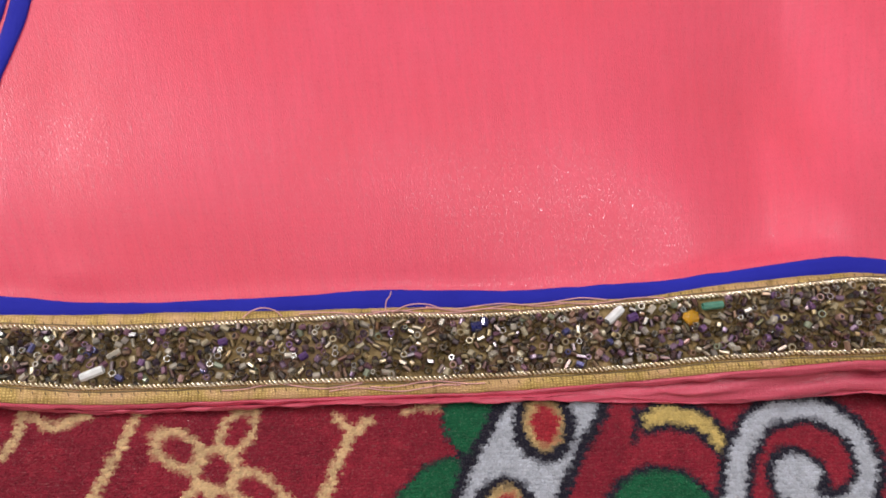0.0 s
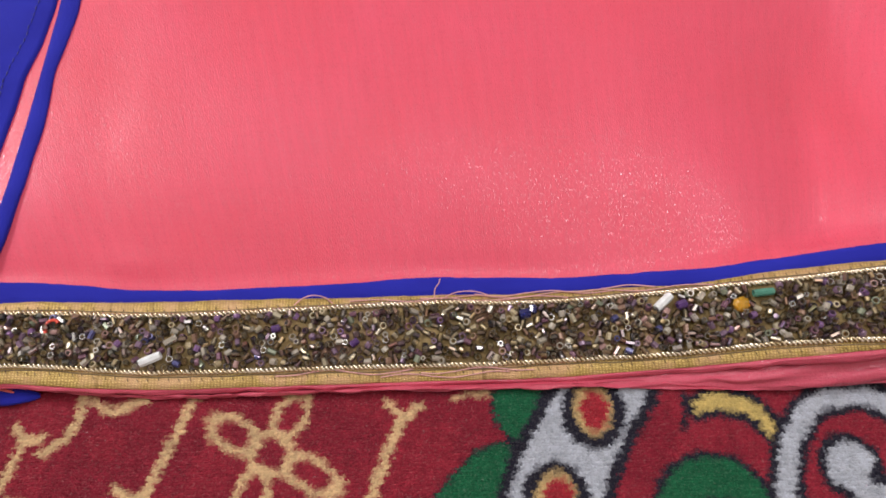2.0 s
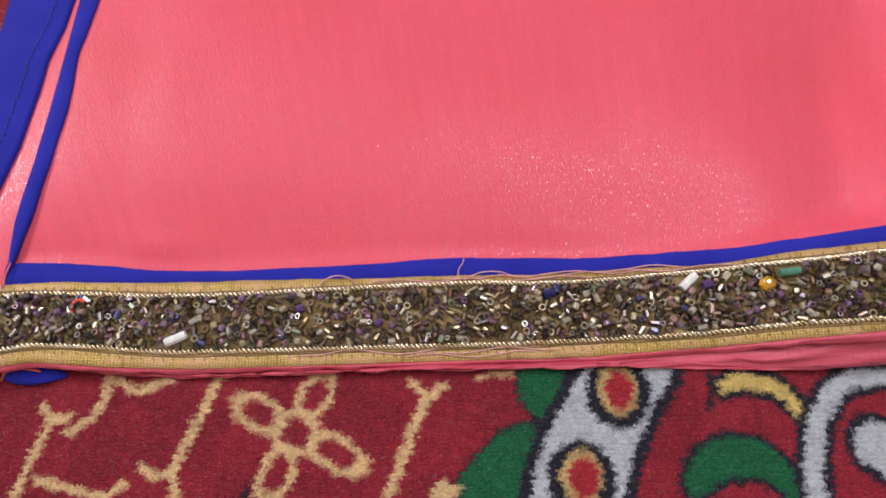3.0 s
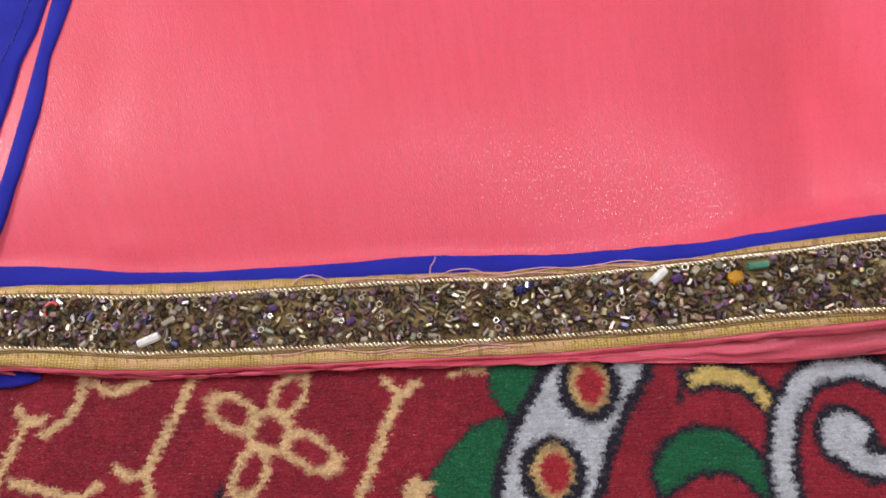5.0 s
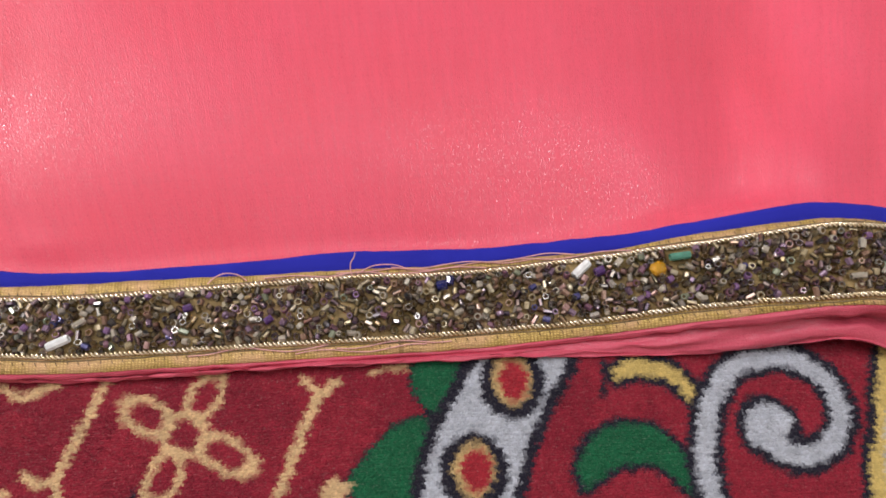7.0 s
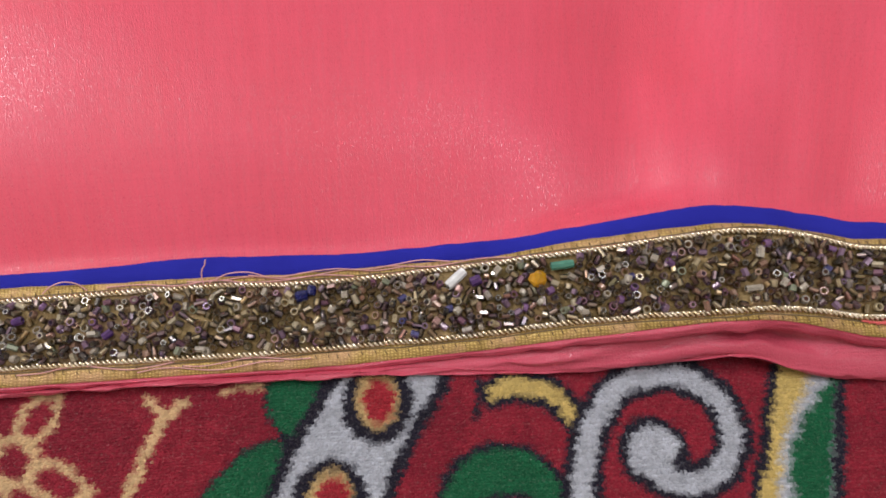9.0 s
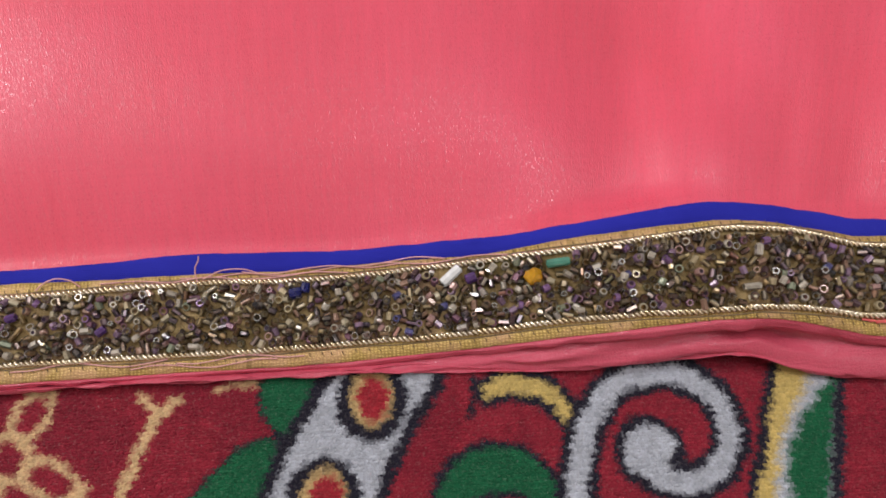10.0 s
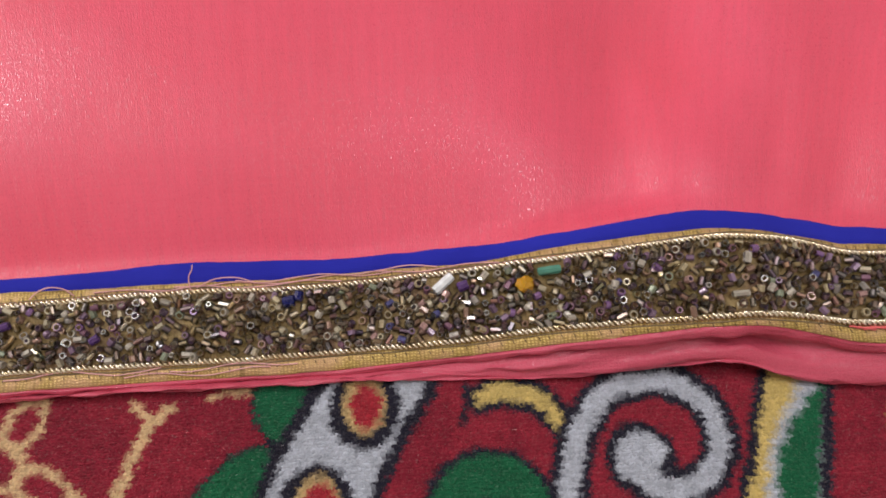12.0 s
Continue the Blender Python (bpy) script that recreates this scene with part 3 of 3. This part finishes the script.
def build_under_layers():
    """The lower folds, a soft-edged slab under the top panel."""
    gx = np.linspace(-112, XR - 2, 200)
    front = np.interp(gx, FINE, L_TB) + 3.5
    prof = [(0.0, 0.2), (-1.0, 0.4), (-1.2, 0.7), (-0.8, 1.0), (0.5, 1.3)]
    ring = []
    for dy, z in prof:
        ring.append(np.stack([gx, front + dy, np.full_like(gx, z)], 1))
    for q in (0.35, 0.8, 1.0):
        yy = front + 4 + q * (18 - 0)
        ring.append(np.stack([gx, yy, np.full_like(gx, 1.3 + 0.4 * q)], 1))
    ring.append(np.stack([gx, np.full_like(gx, YB - 6), np.full_like(gx, 1.7)], 1))
    ring.append(np.stack([gx, np.full_like(gx, YB - 4), np.full_like(gx, 0.6)], 1))
    v = np.array(ring)
    n = len(ring)
    faces = grid_faces(n, len(gx)).tolist()
    m = len(gx)
    faces.append([k * m for k in range(n)])
    faces.append([k * m + m - 1 for k in range(n)][::-1])
    return part("under_layer", mesh_of("under_layer", v.reshape(-1, 3) * MM, faces, M_PINK_SHADED), sari, "lower folds of coral cloth")


def sweep(name, gx, profile, material, parent, label="", wrinkle=0.0, seed=1, dense=1, fold=0.0):
    """A strip along x whose cross-section is a row of (y, z) arrays; fold: long soft wrinkles."""
    rows = []
    k = 0.0
    ends = len(profile) - 1
    while k <= ends + 1e-6:
        i = min(int(k), ends - 1)
        w = k - i
        (y0, z0), (y1, z1) = profile[i], profile[i + 1]
        if dense > 1:
            w = w * w * (3 - 2 * w) * 0.4 + w * 0.6
        y, z = y0 + w * (y1 - y0), z0 + w * (z1 - z0)
        n = wrinkle * smooth_noise(gx, np.full_like(gx, 7.0 * k), 6.0, seed) + 0.5 * wrinkle * smooth_noise(gx, np.full_like(gx, 5.0 * k), 2.0, seed + 1)
        long = fold * smooth_noise(gx + 9 * k, np.full_like(gx, 26.0 * k), 24.0, seed + 2) * math.sin(math.pi * min(1.0, k / ends)) if fold else 0.0
        rows.append(np.stack([gx, y + n - 0.5 * long, z + 0.5 * n + long], 1))
        k += 1.0 / dense
    v = np.array(rows)
    return part(name, mesh_of(name, v.reshape(-1, 3) * MM, grid_faces(len(rows), len(gx)), material), parent, label)


build_panel()
build_under_layers()
GX = np.arange(-160, 165, 0.8)
bt, bb, ct, cb, tb, hb = (at(v, GX) for v in (L_BT, L_BB, L_CT, L_CB, L_TB, L_HB))

# blue piping above the border: a flat pressed fold
sel = GX > -124.4
g = GX[sel]
lz = raised(g) - 10.0
sweep("blue_piping", g, [
    (bt[sel] + 0.1, lz + 9.3), (bt[sel] + 0.2, lz + 10.1), (bt[sel] - 0.1, lz + 10.4),
    (0.7 * bt[sel] + 0.3 * bb[sel], lz + 10.55), (0.3 * bt[sel] + 0.7 * bb[sel], lz + 10.5),
    (bb[sel] + 0.1, lz + 10.3), (bb[sel] - 0.8, lz + 9.6)], M_BLUE, sari, "ultramarine crepe piping", 0.20, 51)

# gold ribbon that carries the beads
tape_rows = []
for q in np.linspace(0, 1, 14):
    y = bb + q * (tb - bb)
    tape_rows.append((y, tape_z(GX, y) + 0.25))
tape_rows = [(bb + 0.1, tape_z(GX, bb) - 0.3)] + tape_rows + [(tb - 0.12, tape_z(GX, tb) - 0.1), (tb + 0.3, tape_z(GX, tb) - 0.5)]
trim = sweep("beaded_trim", GX, tape_rows, M_GOLD, sari, "gold woven ribbon trim densely sewn with mixed glass beads", 0.17, 61)

# hem layers at the front, in the darker cloth copy that carries their shade
rs_h = 0.35 * smooth_noise(GX, GX * 0, 17.0, 71)
ripple = (0.30 + 0.35 * np.clip((GX - 85) / 25, 0, 1)) * smooth_noise(GX, GX * 0, 5.0, 72)
ztb = tape_z(GX, tb)
wide = np.clip((GX - 45) / 45, 0, 1)
arch = 4.5 * np.exp(-((GX - 110) / 13.0) ** 2)
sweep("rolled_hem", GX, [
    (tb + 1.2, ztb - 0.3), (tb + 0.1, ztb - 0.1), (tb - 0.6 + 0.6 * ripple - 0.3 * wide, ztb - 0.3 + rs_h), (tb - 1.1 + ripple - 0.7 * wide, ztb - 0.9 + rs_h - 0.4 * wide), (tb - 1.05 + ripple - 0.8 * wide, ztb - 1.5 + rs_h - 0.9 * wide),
    (tb - 0.4, ztb - 1.9 - 1.1 * wide), (tb + 1.5, ztb - 2.0 - 1.1 * wide)], M_PINK_SHADED, sari, "rolled coral hem", 0.20, 73, 3, 0.15)
drop = np.clip((tb - hb) / 4.0, 0, 1)
pocket = drop * np.exp(-((GX - 118) / 9.0) ** 2)
top = np.maximum(ztb - 1.9, 1.1)
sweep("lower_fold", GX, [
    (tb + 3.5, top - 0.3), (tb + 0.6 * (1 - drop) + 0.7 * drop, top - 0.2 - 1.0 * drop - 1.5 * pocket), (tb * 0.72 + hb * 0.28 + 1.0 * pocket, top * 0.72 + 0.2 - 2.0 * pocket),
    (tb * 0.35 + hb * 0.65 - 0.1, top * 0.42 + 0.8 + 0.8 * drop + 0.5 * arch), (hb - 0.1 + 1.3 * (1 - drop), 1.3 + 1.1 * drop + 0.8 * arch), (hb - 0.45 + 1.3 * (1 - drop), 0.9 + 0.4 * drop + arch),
    (hb - 0.2 + 1.3 * (1 - drop), 0.45 + arch), (hb + 3.0, 0.25 + arch)], M_PINK_SHADED, sari, "lower coral fold of the stack", 0.40, 77, 4, 1.1)

# side of the sari: narrow piping, the pink layer below, a wide blue band
GY = np.arange(14, YB - 4, 1.5)
pip_r = np.interp(GY, [14.1, 19.6, 32.1, 47.8, 65.5, 84.3, 103.5, 420], [-124.0, -122.8, -119.0, -115.8, -114.2, -113.8, -111.0, -106]) + 0.3 * smooth_noise(GY, GY * 0, 9, 81)
pip_l = np.interp(GY, [14.1, 19.5, 32.0, 47.6, 65.2, 84.0, 103.8, 420], [-124.5, -123.8, -123.0, -120.5, -119.1, -118.1, -117.1, -116])


def side_strip(name, rows, material, label):
    v = np.array([np.stack([x, GY, z], 1) for x, z in rows])
    return part(name, mesh_of(name, v.reshape(-1, 3) * MM, grid_faces(len(rows), len(GY)), material), sari, label)


o = rise(GY - 17.5) - 1.9
side_strip("side_piping", [(pip_l + 0.6, o + 8.6), (pip_l, o + 9.3), (pip_l + 0.2, o + 10.1), (0.6 * pip_l + 0.4 * pip_r, o + 10.6), (pip_r - 0.1, o + 10.6), (pip_r + 0.2, o + 10.2), (pip_r + 0.1, o + 9.4)], M_BLUE, "ultramarine crepe piping along the side")
wide_r = np.interp(GY, [15.4, 29.8, 40.4, 54.1, 70.8, 82.1, 93.5, 106.1, 420], [-146.6, -137.5, -130.1, -126.3, -124.4, -123.8, -120.8, -119.4, -116]) + 0.25 * smooth_noise(GY, GY * 0, 11, 83)
wide_l = np.interp(GY, [15.0, 52.1, 91.2, 96.0, 109.2, 420], [-158.3, -151.3, -142.9, -141.6, -141.2, -140])
side_strip("side_layer", [(wide_l + 5, 0 * o + 0.5), (wide_l + 4, 0 * o + 2), (wide_l + 5, o + 5.0), (0.7 * wide_l + 0.3 * pip_l, o + 6.6), (0.4 * wide_l + 0.6 * pip_l, o + 7.6), (pip_l - 1, o + 8.4), (pip_r + 3, o + 8.6)], M_PINK, "lower coral layer showing at the side")
side_strip("wide_band", [(wide_l + 0.8, 0 * o + 0.6), (wide_l, 0 * o + 3.0), (wide_l + 0.2, o + 6.6), (wide_l + 2, o + 7.6), (0.5 * wide_l + 0.5 * wide_r, o + 8.6 + 0.3 * smooth_noise(GY, 0 * GY, 20, 85)), (wide_r - 1.2, o + 9.0), (wide_r, o + 8.8), (wide_r + 0.1, o + 8.0)], M_BLUE, "wide ultramarine border band with a line of stitches")


def dash(a, b, r, sides=5):
    a, b = np.asarray(a, float), np.asarray(b, float)
    mid = 0.5 * (a + b) + np.array((0, 0, 0.06))
    return tube(np.array([a, mid, b]), np.array((0.6, 1.0, 0.6)) * r, sides)


pieces = []
for y in np.arange(30, 260, 2.3):
    x = np.interp(y, GY, wide_r) - 5.2 + 0.2 * math.sin(y)
    pieces.append(dash((x, y, 7.2 + float(rise(y - 17.5))), (x + 0.1, y + 1.5, 7.2 + float(rise(y - 16.0))), 0.16))
v, f = joined(pieces)
part("stitching", mesh_of("stitching", v * MM, f, M_NAVY_THREAD), bpy.data.objects["wide_band"], "dark blue running stitches")


# ---- cords and stitches on the ribbon ----
def twisted_cord(line, gap, seed):
    out = []
    x = np.arange(-158, 163, 0.2)
    y = at(line, x) + 0.15 * smooth_noise(x, x * 0, 5.0, seed)
    zc = tape_z(x, y) + 0.72
    for k in range(2):
        a = x * 2 * np.pi / 2.3 + k * np.pi + 0.4 * smooth_noise(x, x * 0, 12, seed + 1)
        p = np.stack([x, y + 0.44 * np.cos(a) + gap, zc + 0.42 * np.sin(a)], 1)
        out.append(tube(p, 0.37, 6))
    v, f = joined(out)
    return mesh_of("braided_cord", v * MM, f, M_CORD)


part("braided_cord", twisted_cord(L_CT, 0.0, 91), trim, "silver gold twisted cord")
part("braided_cord", twisted_cord(L_CB, 0.0, 95), trim, "silver gold twisted cord")
# thin olive line just outside each cord
for line, off in ((L_CT, 1.0), (L_CB, -1.05)):
    x = np.arange(-158, 163, 0.8)
    y = at(line, x) + off + 0.12 * smooth_noise(x, x * 0, 6.0, 99)
    v, f = tube(np.stack([x, y, tape_z(x, y) + 0.36], 1), 0.17, 5)
    part("edge_line", mesh_of("edge_line", v * MM, f, M_OLIVE_LINE), trim, "thin dull olive line beside the cord")
rs = np.random.RandomState(14)
for line, shift in ((L_CT, 1.55), (L_CB, -1.75)):
    pieces = []
    for x in np.arange(-155, 160, 2.6):
        x = x + rs.normal(0, 0.25)
        y = at(line, x) + shift + rs.normal(0, 0.12)
        z = float(tape_z(x, y)) + 0.42
        pieces.append(dash((x, y + 0.4, z), (x + 0.35, y - 0.5, z), 0.10))
    v, f = joined(pieces)
    part("stitching", mesh_of("stitching", v * MM, f, M_DARK_THREAD), trim, "short brown stitches")

# open net under the beads
net = []
for q in np.linspace(0.0, 1.0, 8):
    y = ct + q * (cb - ct)
    net.append((y, tape_z(GX, y) + 0.45 - 0.15 * (q in (0.0, 1.0))))
sweep("bead_ground", GX, net, M_BACK, trim, "olive net ground", 0.05, 97)


# ---- beads ----
def bead_mesh(name, sides, length, outer, inner, material, tint=None):
    """A short drilled tube with slightly drawn-in ends."""
    a = np.linspace(0, 2 * np.pi, sides, endpoint=False)
    rings = [(outer * 0.90, -length / 2), (outer, -length * 0.36), (outer, length * 0.36), (outer * 0.90, length / 2), (inner, length / 2), (inner, -length / 2)]
    if sides == 6:
        rings = [(outer, -length / 2), (outer, length / 2), (inner, length / 2), (inner, -length / 2)]
    v = np.array([[(r * math.cos(t), r * math.sin(t), z) for t in a] for r, z in rings])
    f = []
    for k in range(len(rings)):
        m = (k + 1) % len(rings)
        for i in range(sides):
            j = (i + 1) % sides
            f.append((k * sides + i, k * sides + j, m * sides + j, m * sides + i))
    return v.reshape(-1, 3), f


SHAPES = [(6, 1.75, 0.78, 0.44), (6, 2.2, 0.72, 0.40), (10, 1.1, 0.95, 0.62), (8, 1.5, 0.88, 0.50), (8, 1.7, 0.68, 0.38)]
SHAPE_VF = [bead_mesh("bead", s, l, o_, i_, M_BEAD) for s, l, o_, i_ in SHAPES]
SHAPE_ME = [mesh_of("bead", v * MM, f, M_BEAD, smooth=False) for v, f in SHAPE_VF]
LINED = [[1 if k // s == (2 if s == 6 else 4) else 0 for k in range(len(f))] for (s, *_), (_, f) in zip(SHAPES, SHAPE_VF)]
for me, slots in zip(SHAPE_ME, LINED):
    me.materials.append(M_LINING)
    me.polygons.foreach_set("material_index", slots)
# single beads that stand out: x, y, length, radius, turn, material
M_WHITE_BEAD = glass("milk_glass", (0.90, 0.95, 1.0), 0.0, 0.22)
M_AMBER = glass("amber_glass", (0.88, 0.48, 0.03), 0.45, 0.06)
M_TEAL = glass("teal_glass", (0.14, 0.44, 0.34), 0.35, 0.08)
M_VIOLET = glass("violet_glass", (0.13, 0.06, 0.24), 0.3, 0.08)
M_BLUEBEAD = glass("blue_glass", (0.015, 0.02, 0.16), 0.3, 0.08)
M_REDBEAD = glass("red_plastic", (0.75, 0.09, 0.06), 0.0, 0.3)
M_SILVER = glass("silver_lined_glass", (0.78, 0.76, 0.70), 0.0, 0.1, 0.8)
SINGLE = [
    ("bugle_bead", -78.5, 0.7, 5.4, 1.15, 22, M_WHITE_BEAD), ("bugle_bead", 49.1, 11.3, 5.2, 1.15, 40, M_WHITE_BEAD),
    ("tube_bead", 72.4, 11.8, 5.0, 1.0, 5, M_TEAL), ("tube_bead", 53.4, 10.4, 2.4, 1.2, 20, M_VIOLET),
    ("tube_bead", 14.4, 9.7, 2.6, 1.3, 10, M_BLUEBEAD), ("tube_bead", 16.5, 10.8, 2.2, 1.1, 80, M_BLUEBEAD),
    ("tube_bead", -48.1, 7.7, 2.2, 1.0, 15, M_VIOLET), ("tube_bead", 112.0, 3.3, 3.6, 0.85, 2, M_SILVER),
    ("tube_bead", 114.7, 11.0, 2.6, 0.95, 75, M_SILVER), ("tube_bead", -74.0, 5.3, 3.4, 0.9, 30, M_SILVER),
    ("tube_bead", 58.2, 12.1, 2.4, 0.9, 48, M_SILVER), ("tube_bead", -28.4, 3.7, 2.2, 0.95, 35, M_VIOLET),
]
taken = []
for nm, x, y, ln, r, turn, m in SINGLE:
    v, f = bead_mesh(nm, 8, ln, r, r * 0.5, m)
    ob = part(nm, mesh_of(nm, v * MM, f, m, smooth=False), trim)
    ob.matrix_local = pose(x * MM, y * MM, (float(tape_z(x, y)) + 0.9 + r) * MM, 90, 0, 90 + turn)
    taken.append((x, y, 0.5 * ln))
# faceted amber crystal
bm = bmesh.new()
bmesh.ops.create_icosphere(bm, subdivisions=2, radius=2.0 * MM)
for v in bm.verts:
    v.co.z *= 0.7
    v.co *= 1.0 + 0.16 * math.sin(7 * math.atan2(v.co.y, v.co.x)) * random.uniform(0.2, 1.0)
me = bpy.data.meshes.new("crystal_bead")
bm.to_mesh(me)
bm.free()
me.materials.append(M_AMBER)
ob = part("crystal_bead", me, trim, "amber faceted crystal bead")
ob.matrix_local = pose(67.0 * MM, 9.2 * MM, (float(tape_z(67.0, 9.2)) + 2.0) * MM, 10, 0, 20)
taken.append((67.0, 9.2, 1.6))
# broken red ring
a = np.linspace(0.6, 3.9, 12)
v, f = tube(np.stack([-103.0 + 1.7 * np.cos(a), 8.8 + 2.0 * np.sin(a), np.full_like(a, float(tape_z(-103.0, 8.8)) + 1.9)], 1), 0.45, 6)
part("ring_bead", mesh_of("ring_bead", v * MM, f, M_REDBEAD), trim, "broken coral red ring")

rs = np.random.RandomState(4)
spots, cell = [], {}
for layer, (gap, lift, tries) in enumerate(((1.56, 1.2, 40000), (2.5, 1.95, 7000))):
    cell = {}
    for _ in range(tries):
        x = rs.uniform(-156, 160)
        q = rs.uniform(0.07, 0.93)
        y = float(at(L_CT, x) + q * (at(L_CB, x) - at(L_CT, x)))
        if any(abs(x - a) < l + 0.9 and abs(y - b) < 1.9 for a, b, l in taken):
            continue
        if layer and smooth_noise(np.array([x]), np.array([y]), 6.0, 44)[0] < 0.0:
            continue
        key = (int(x // 2.5), int(y // 2.5))
        if any((x - a) ** 2 + (y - b) ** 2 < gap * gap for i in (-1, 0, 1) for j in (-1, 0, 1) for a, b in cell.get((key[0] + i, key[1] + j), ())):
            continue
        cell.setdefault(key, []).append((x, y))
        spots.append((x, y, lift))
near, rest = [], []
for x, y, lift in spots:
    kind = rs.choice(len(SHAPES), p=(0.25, 0.11, 0.30, 0.20, 0.14))
    upright = rs.rand() < (0.7 if kind == 2 else 0.24)
    tiltx = rs.normal(0, 14) if upright else 90 + rs.normal(0, 22)
    m = pose(x * MM, y * MM, (float(tape_z(x, y)) + lift + rs.uniform(-0.1, 0.2)) * MM, tiltx, rs.normal(0, 14) if upright else 0, rs.uniform(0, 360))
    (near if 8 < x < 62 and len(near) < 300 else rest).append((kind, m))
for kind, m in near:
    ob = part("bead", SHAPE_ME[kind], trim)
    ob.matrix_local = m
pieces = []
for kind, m in rest:
    v, f = SHAPE_VF[kind]
    mm = np.array(m)
    pieces.append((v @ mm[:3, :3].T + mm[:3, 3] / MM, f))
v, f = joined(pieces)
me = mesh_of("bead_filling", v * MM, f, M_BEAD_STUFF, smooth=False)
me.materials.append(M_LINING_STUFF)
me.polygons.foreach_set("material_index", [k for kind, m in rest for k in LINED[kind]])
tagged(part("bead_filling", me, trim, "mixed olive, bronze and violet glass beads"), kind="stuff")


# ---- loose threads ----
def loose_thread(points, radius, material, parent, label=""):
    """points: x, y and height over the ribbon, in millimetres."""
    p = soft_line([(x, y, float(tape_z(x, y)) + h) for x, y, h in points], 0.35)
    v, f = tube(p, radius, 5)
    return part("loose_thread", mesh_of("loose_thread", v * MM, f, material), parent, label)


loose_thread([(-7.9, 13.8, 1.2), (-8.2, 15.5, 1.8), (-7.9, 16.9, 2.8), (-7.0, 17.8, 3.8), (-6.6, 18.7, 4.8)], 0.16, M_PINK_THREAD, trim, "pale pink thread end")
loose_thread([(-44.1, 14.0, 0.6), (-42.2, 15.4, 1.2), (-39.3, 16.2, 1.6), (-36.3, 15.7, 1.2), (-34.3, 14.3, 0.6)], 0.16, M_PINK_THREAD, trim, "pale pink thread loop")
loose_thread([(-6.7, 14.4, 1.0), (-2.5, 16.1, 1.3), (2.2, 16.2, 1.2), (6.4, 14.9, 0.8)], 0.15, M_PINK_THREAD, trim)
for x0, x1, off, h, sd in ((-12, 38, -0.7, 0.6, 1), (2, 48, -0.2, 0.9, 2), (-30, 26, -1.3, 0.6, 3), (30, 62, -0.9, 0.7, 4)):
    xs = np.linspace(x0, x1, 8)
    loose_thread([(x, float(at(L_BB, x)) + off + 0.5 * math.sin(x * 0.3 + sd), h) for x in xs], 0.15, M_PINK_THREAD, trim)
for x0, x1, off, h, sd in ((-48, -14, -1.2, 0.7, 5), (-22, 10, -2.4, 0.7, 6), (-12, 16, -1.4, 0.8, 7)):
    xs = np.linspace(x0, x1, 8)
    loose_thread([(x, float(at(L_CB, x)) + off + 0.6 * math.sin(x * 0.28 + sd), h) for x in xs], 0.15, M_PINK_THREAD, trim)
loose_thread([(-122.9, 14.3, 1.2), (-122.9, 17.4, 1.6), (-122.2, 21.1, 1.6)], 0.22, M_CORAL_THREAD, trim, "coral thread end")

for k in range(5):
    x0 = 135.5 + 1.6 * k
    loose_thread([(x0, float(at(L_CB, x0)) - 0.9 - 0.25 * (k % 3), 0.6), (x0 + 3, float(at(L_CB, x0 + 3)) - 1.1, 0.8), (x0 + 6, float(at(L_CB, x0 + 6)) - 1.5 + 0.3 * (k % 2), 0.6)], 0.24, M_CORAL_THREAD, trim, "coral thread caught under the cord")

# ---- turned corner at the end of the border ----
u = np.linspace(0, 1, 24)
cx = -123.0 + 15.5 * u
rows = []
for dy, z in ((2.2, 2.4), (0.8, 2.7), (-1.2, 2.5), (-2.6, 1.9), (-3.2, 1.2), (-2.8, 0.5)):
    wgt = np.clip(np.sin(np.pi * (0.12 + 0.86 * u)), 0, 1) ** 0.6 * (1 - 0.25 * u)
    rows.append(np.stack([cx, -5.7 + dy * wgt - 0.6 * u, 0.6 + (z - 0.6) * wgt + 0.5 * smooth_noise(cx, cx * 0.4 + 2 * dy, 3.2, 5)], 1))
v = np.array(rows)
part("folded_corner", mesh_of("folded_corner", v.reshape(-1, 3) * MM, grid_faces(len(rows), len(u)), M_BLUE), sari, "turned-under ultramarine corner")
rs = np.random.RandomState(19)
for k in range(9):
    y0 = -6.2 + 0.4 * k
    p = soft_line([(-123.6 + rs.uniform(-0.4, 0.4), y0 - 1.2, 1.0 + 0.1 * k), (-122.0, y0 + 0.4, 2.7 + 0.05 * k), (-118, y0 + 1.0 + rs.uniform(-0.3, 0.3), 3.2), (-112 + rs.uniform(-2, 2), y0 + 0.4, 2.9)], 0.5)
    v, f = tube(p, 0.24, 5)
    part("frayed_thread", mesh_of("frayed_thread", v * MM, f, M_CORAL_THREAD), sari, "frayed coral thread")
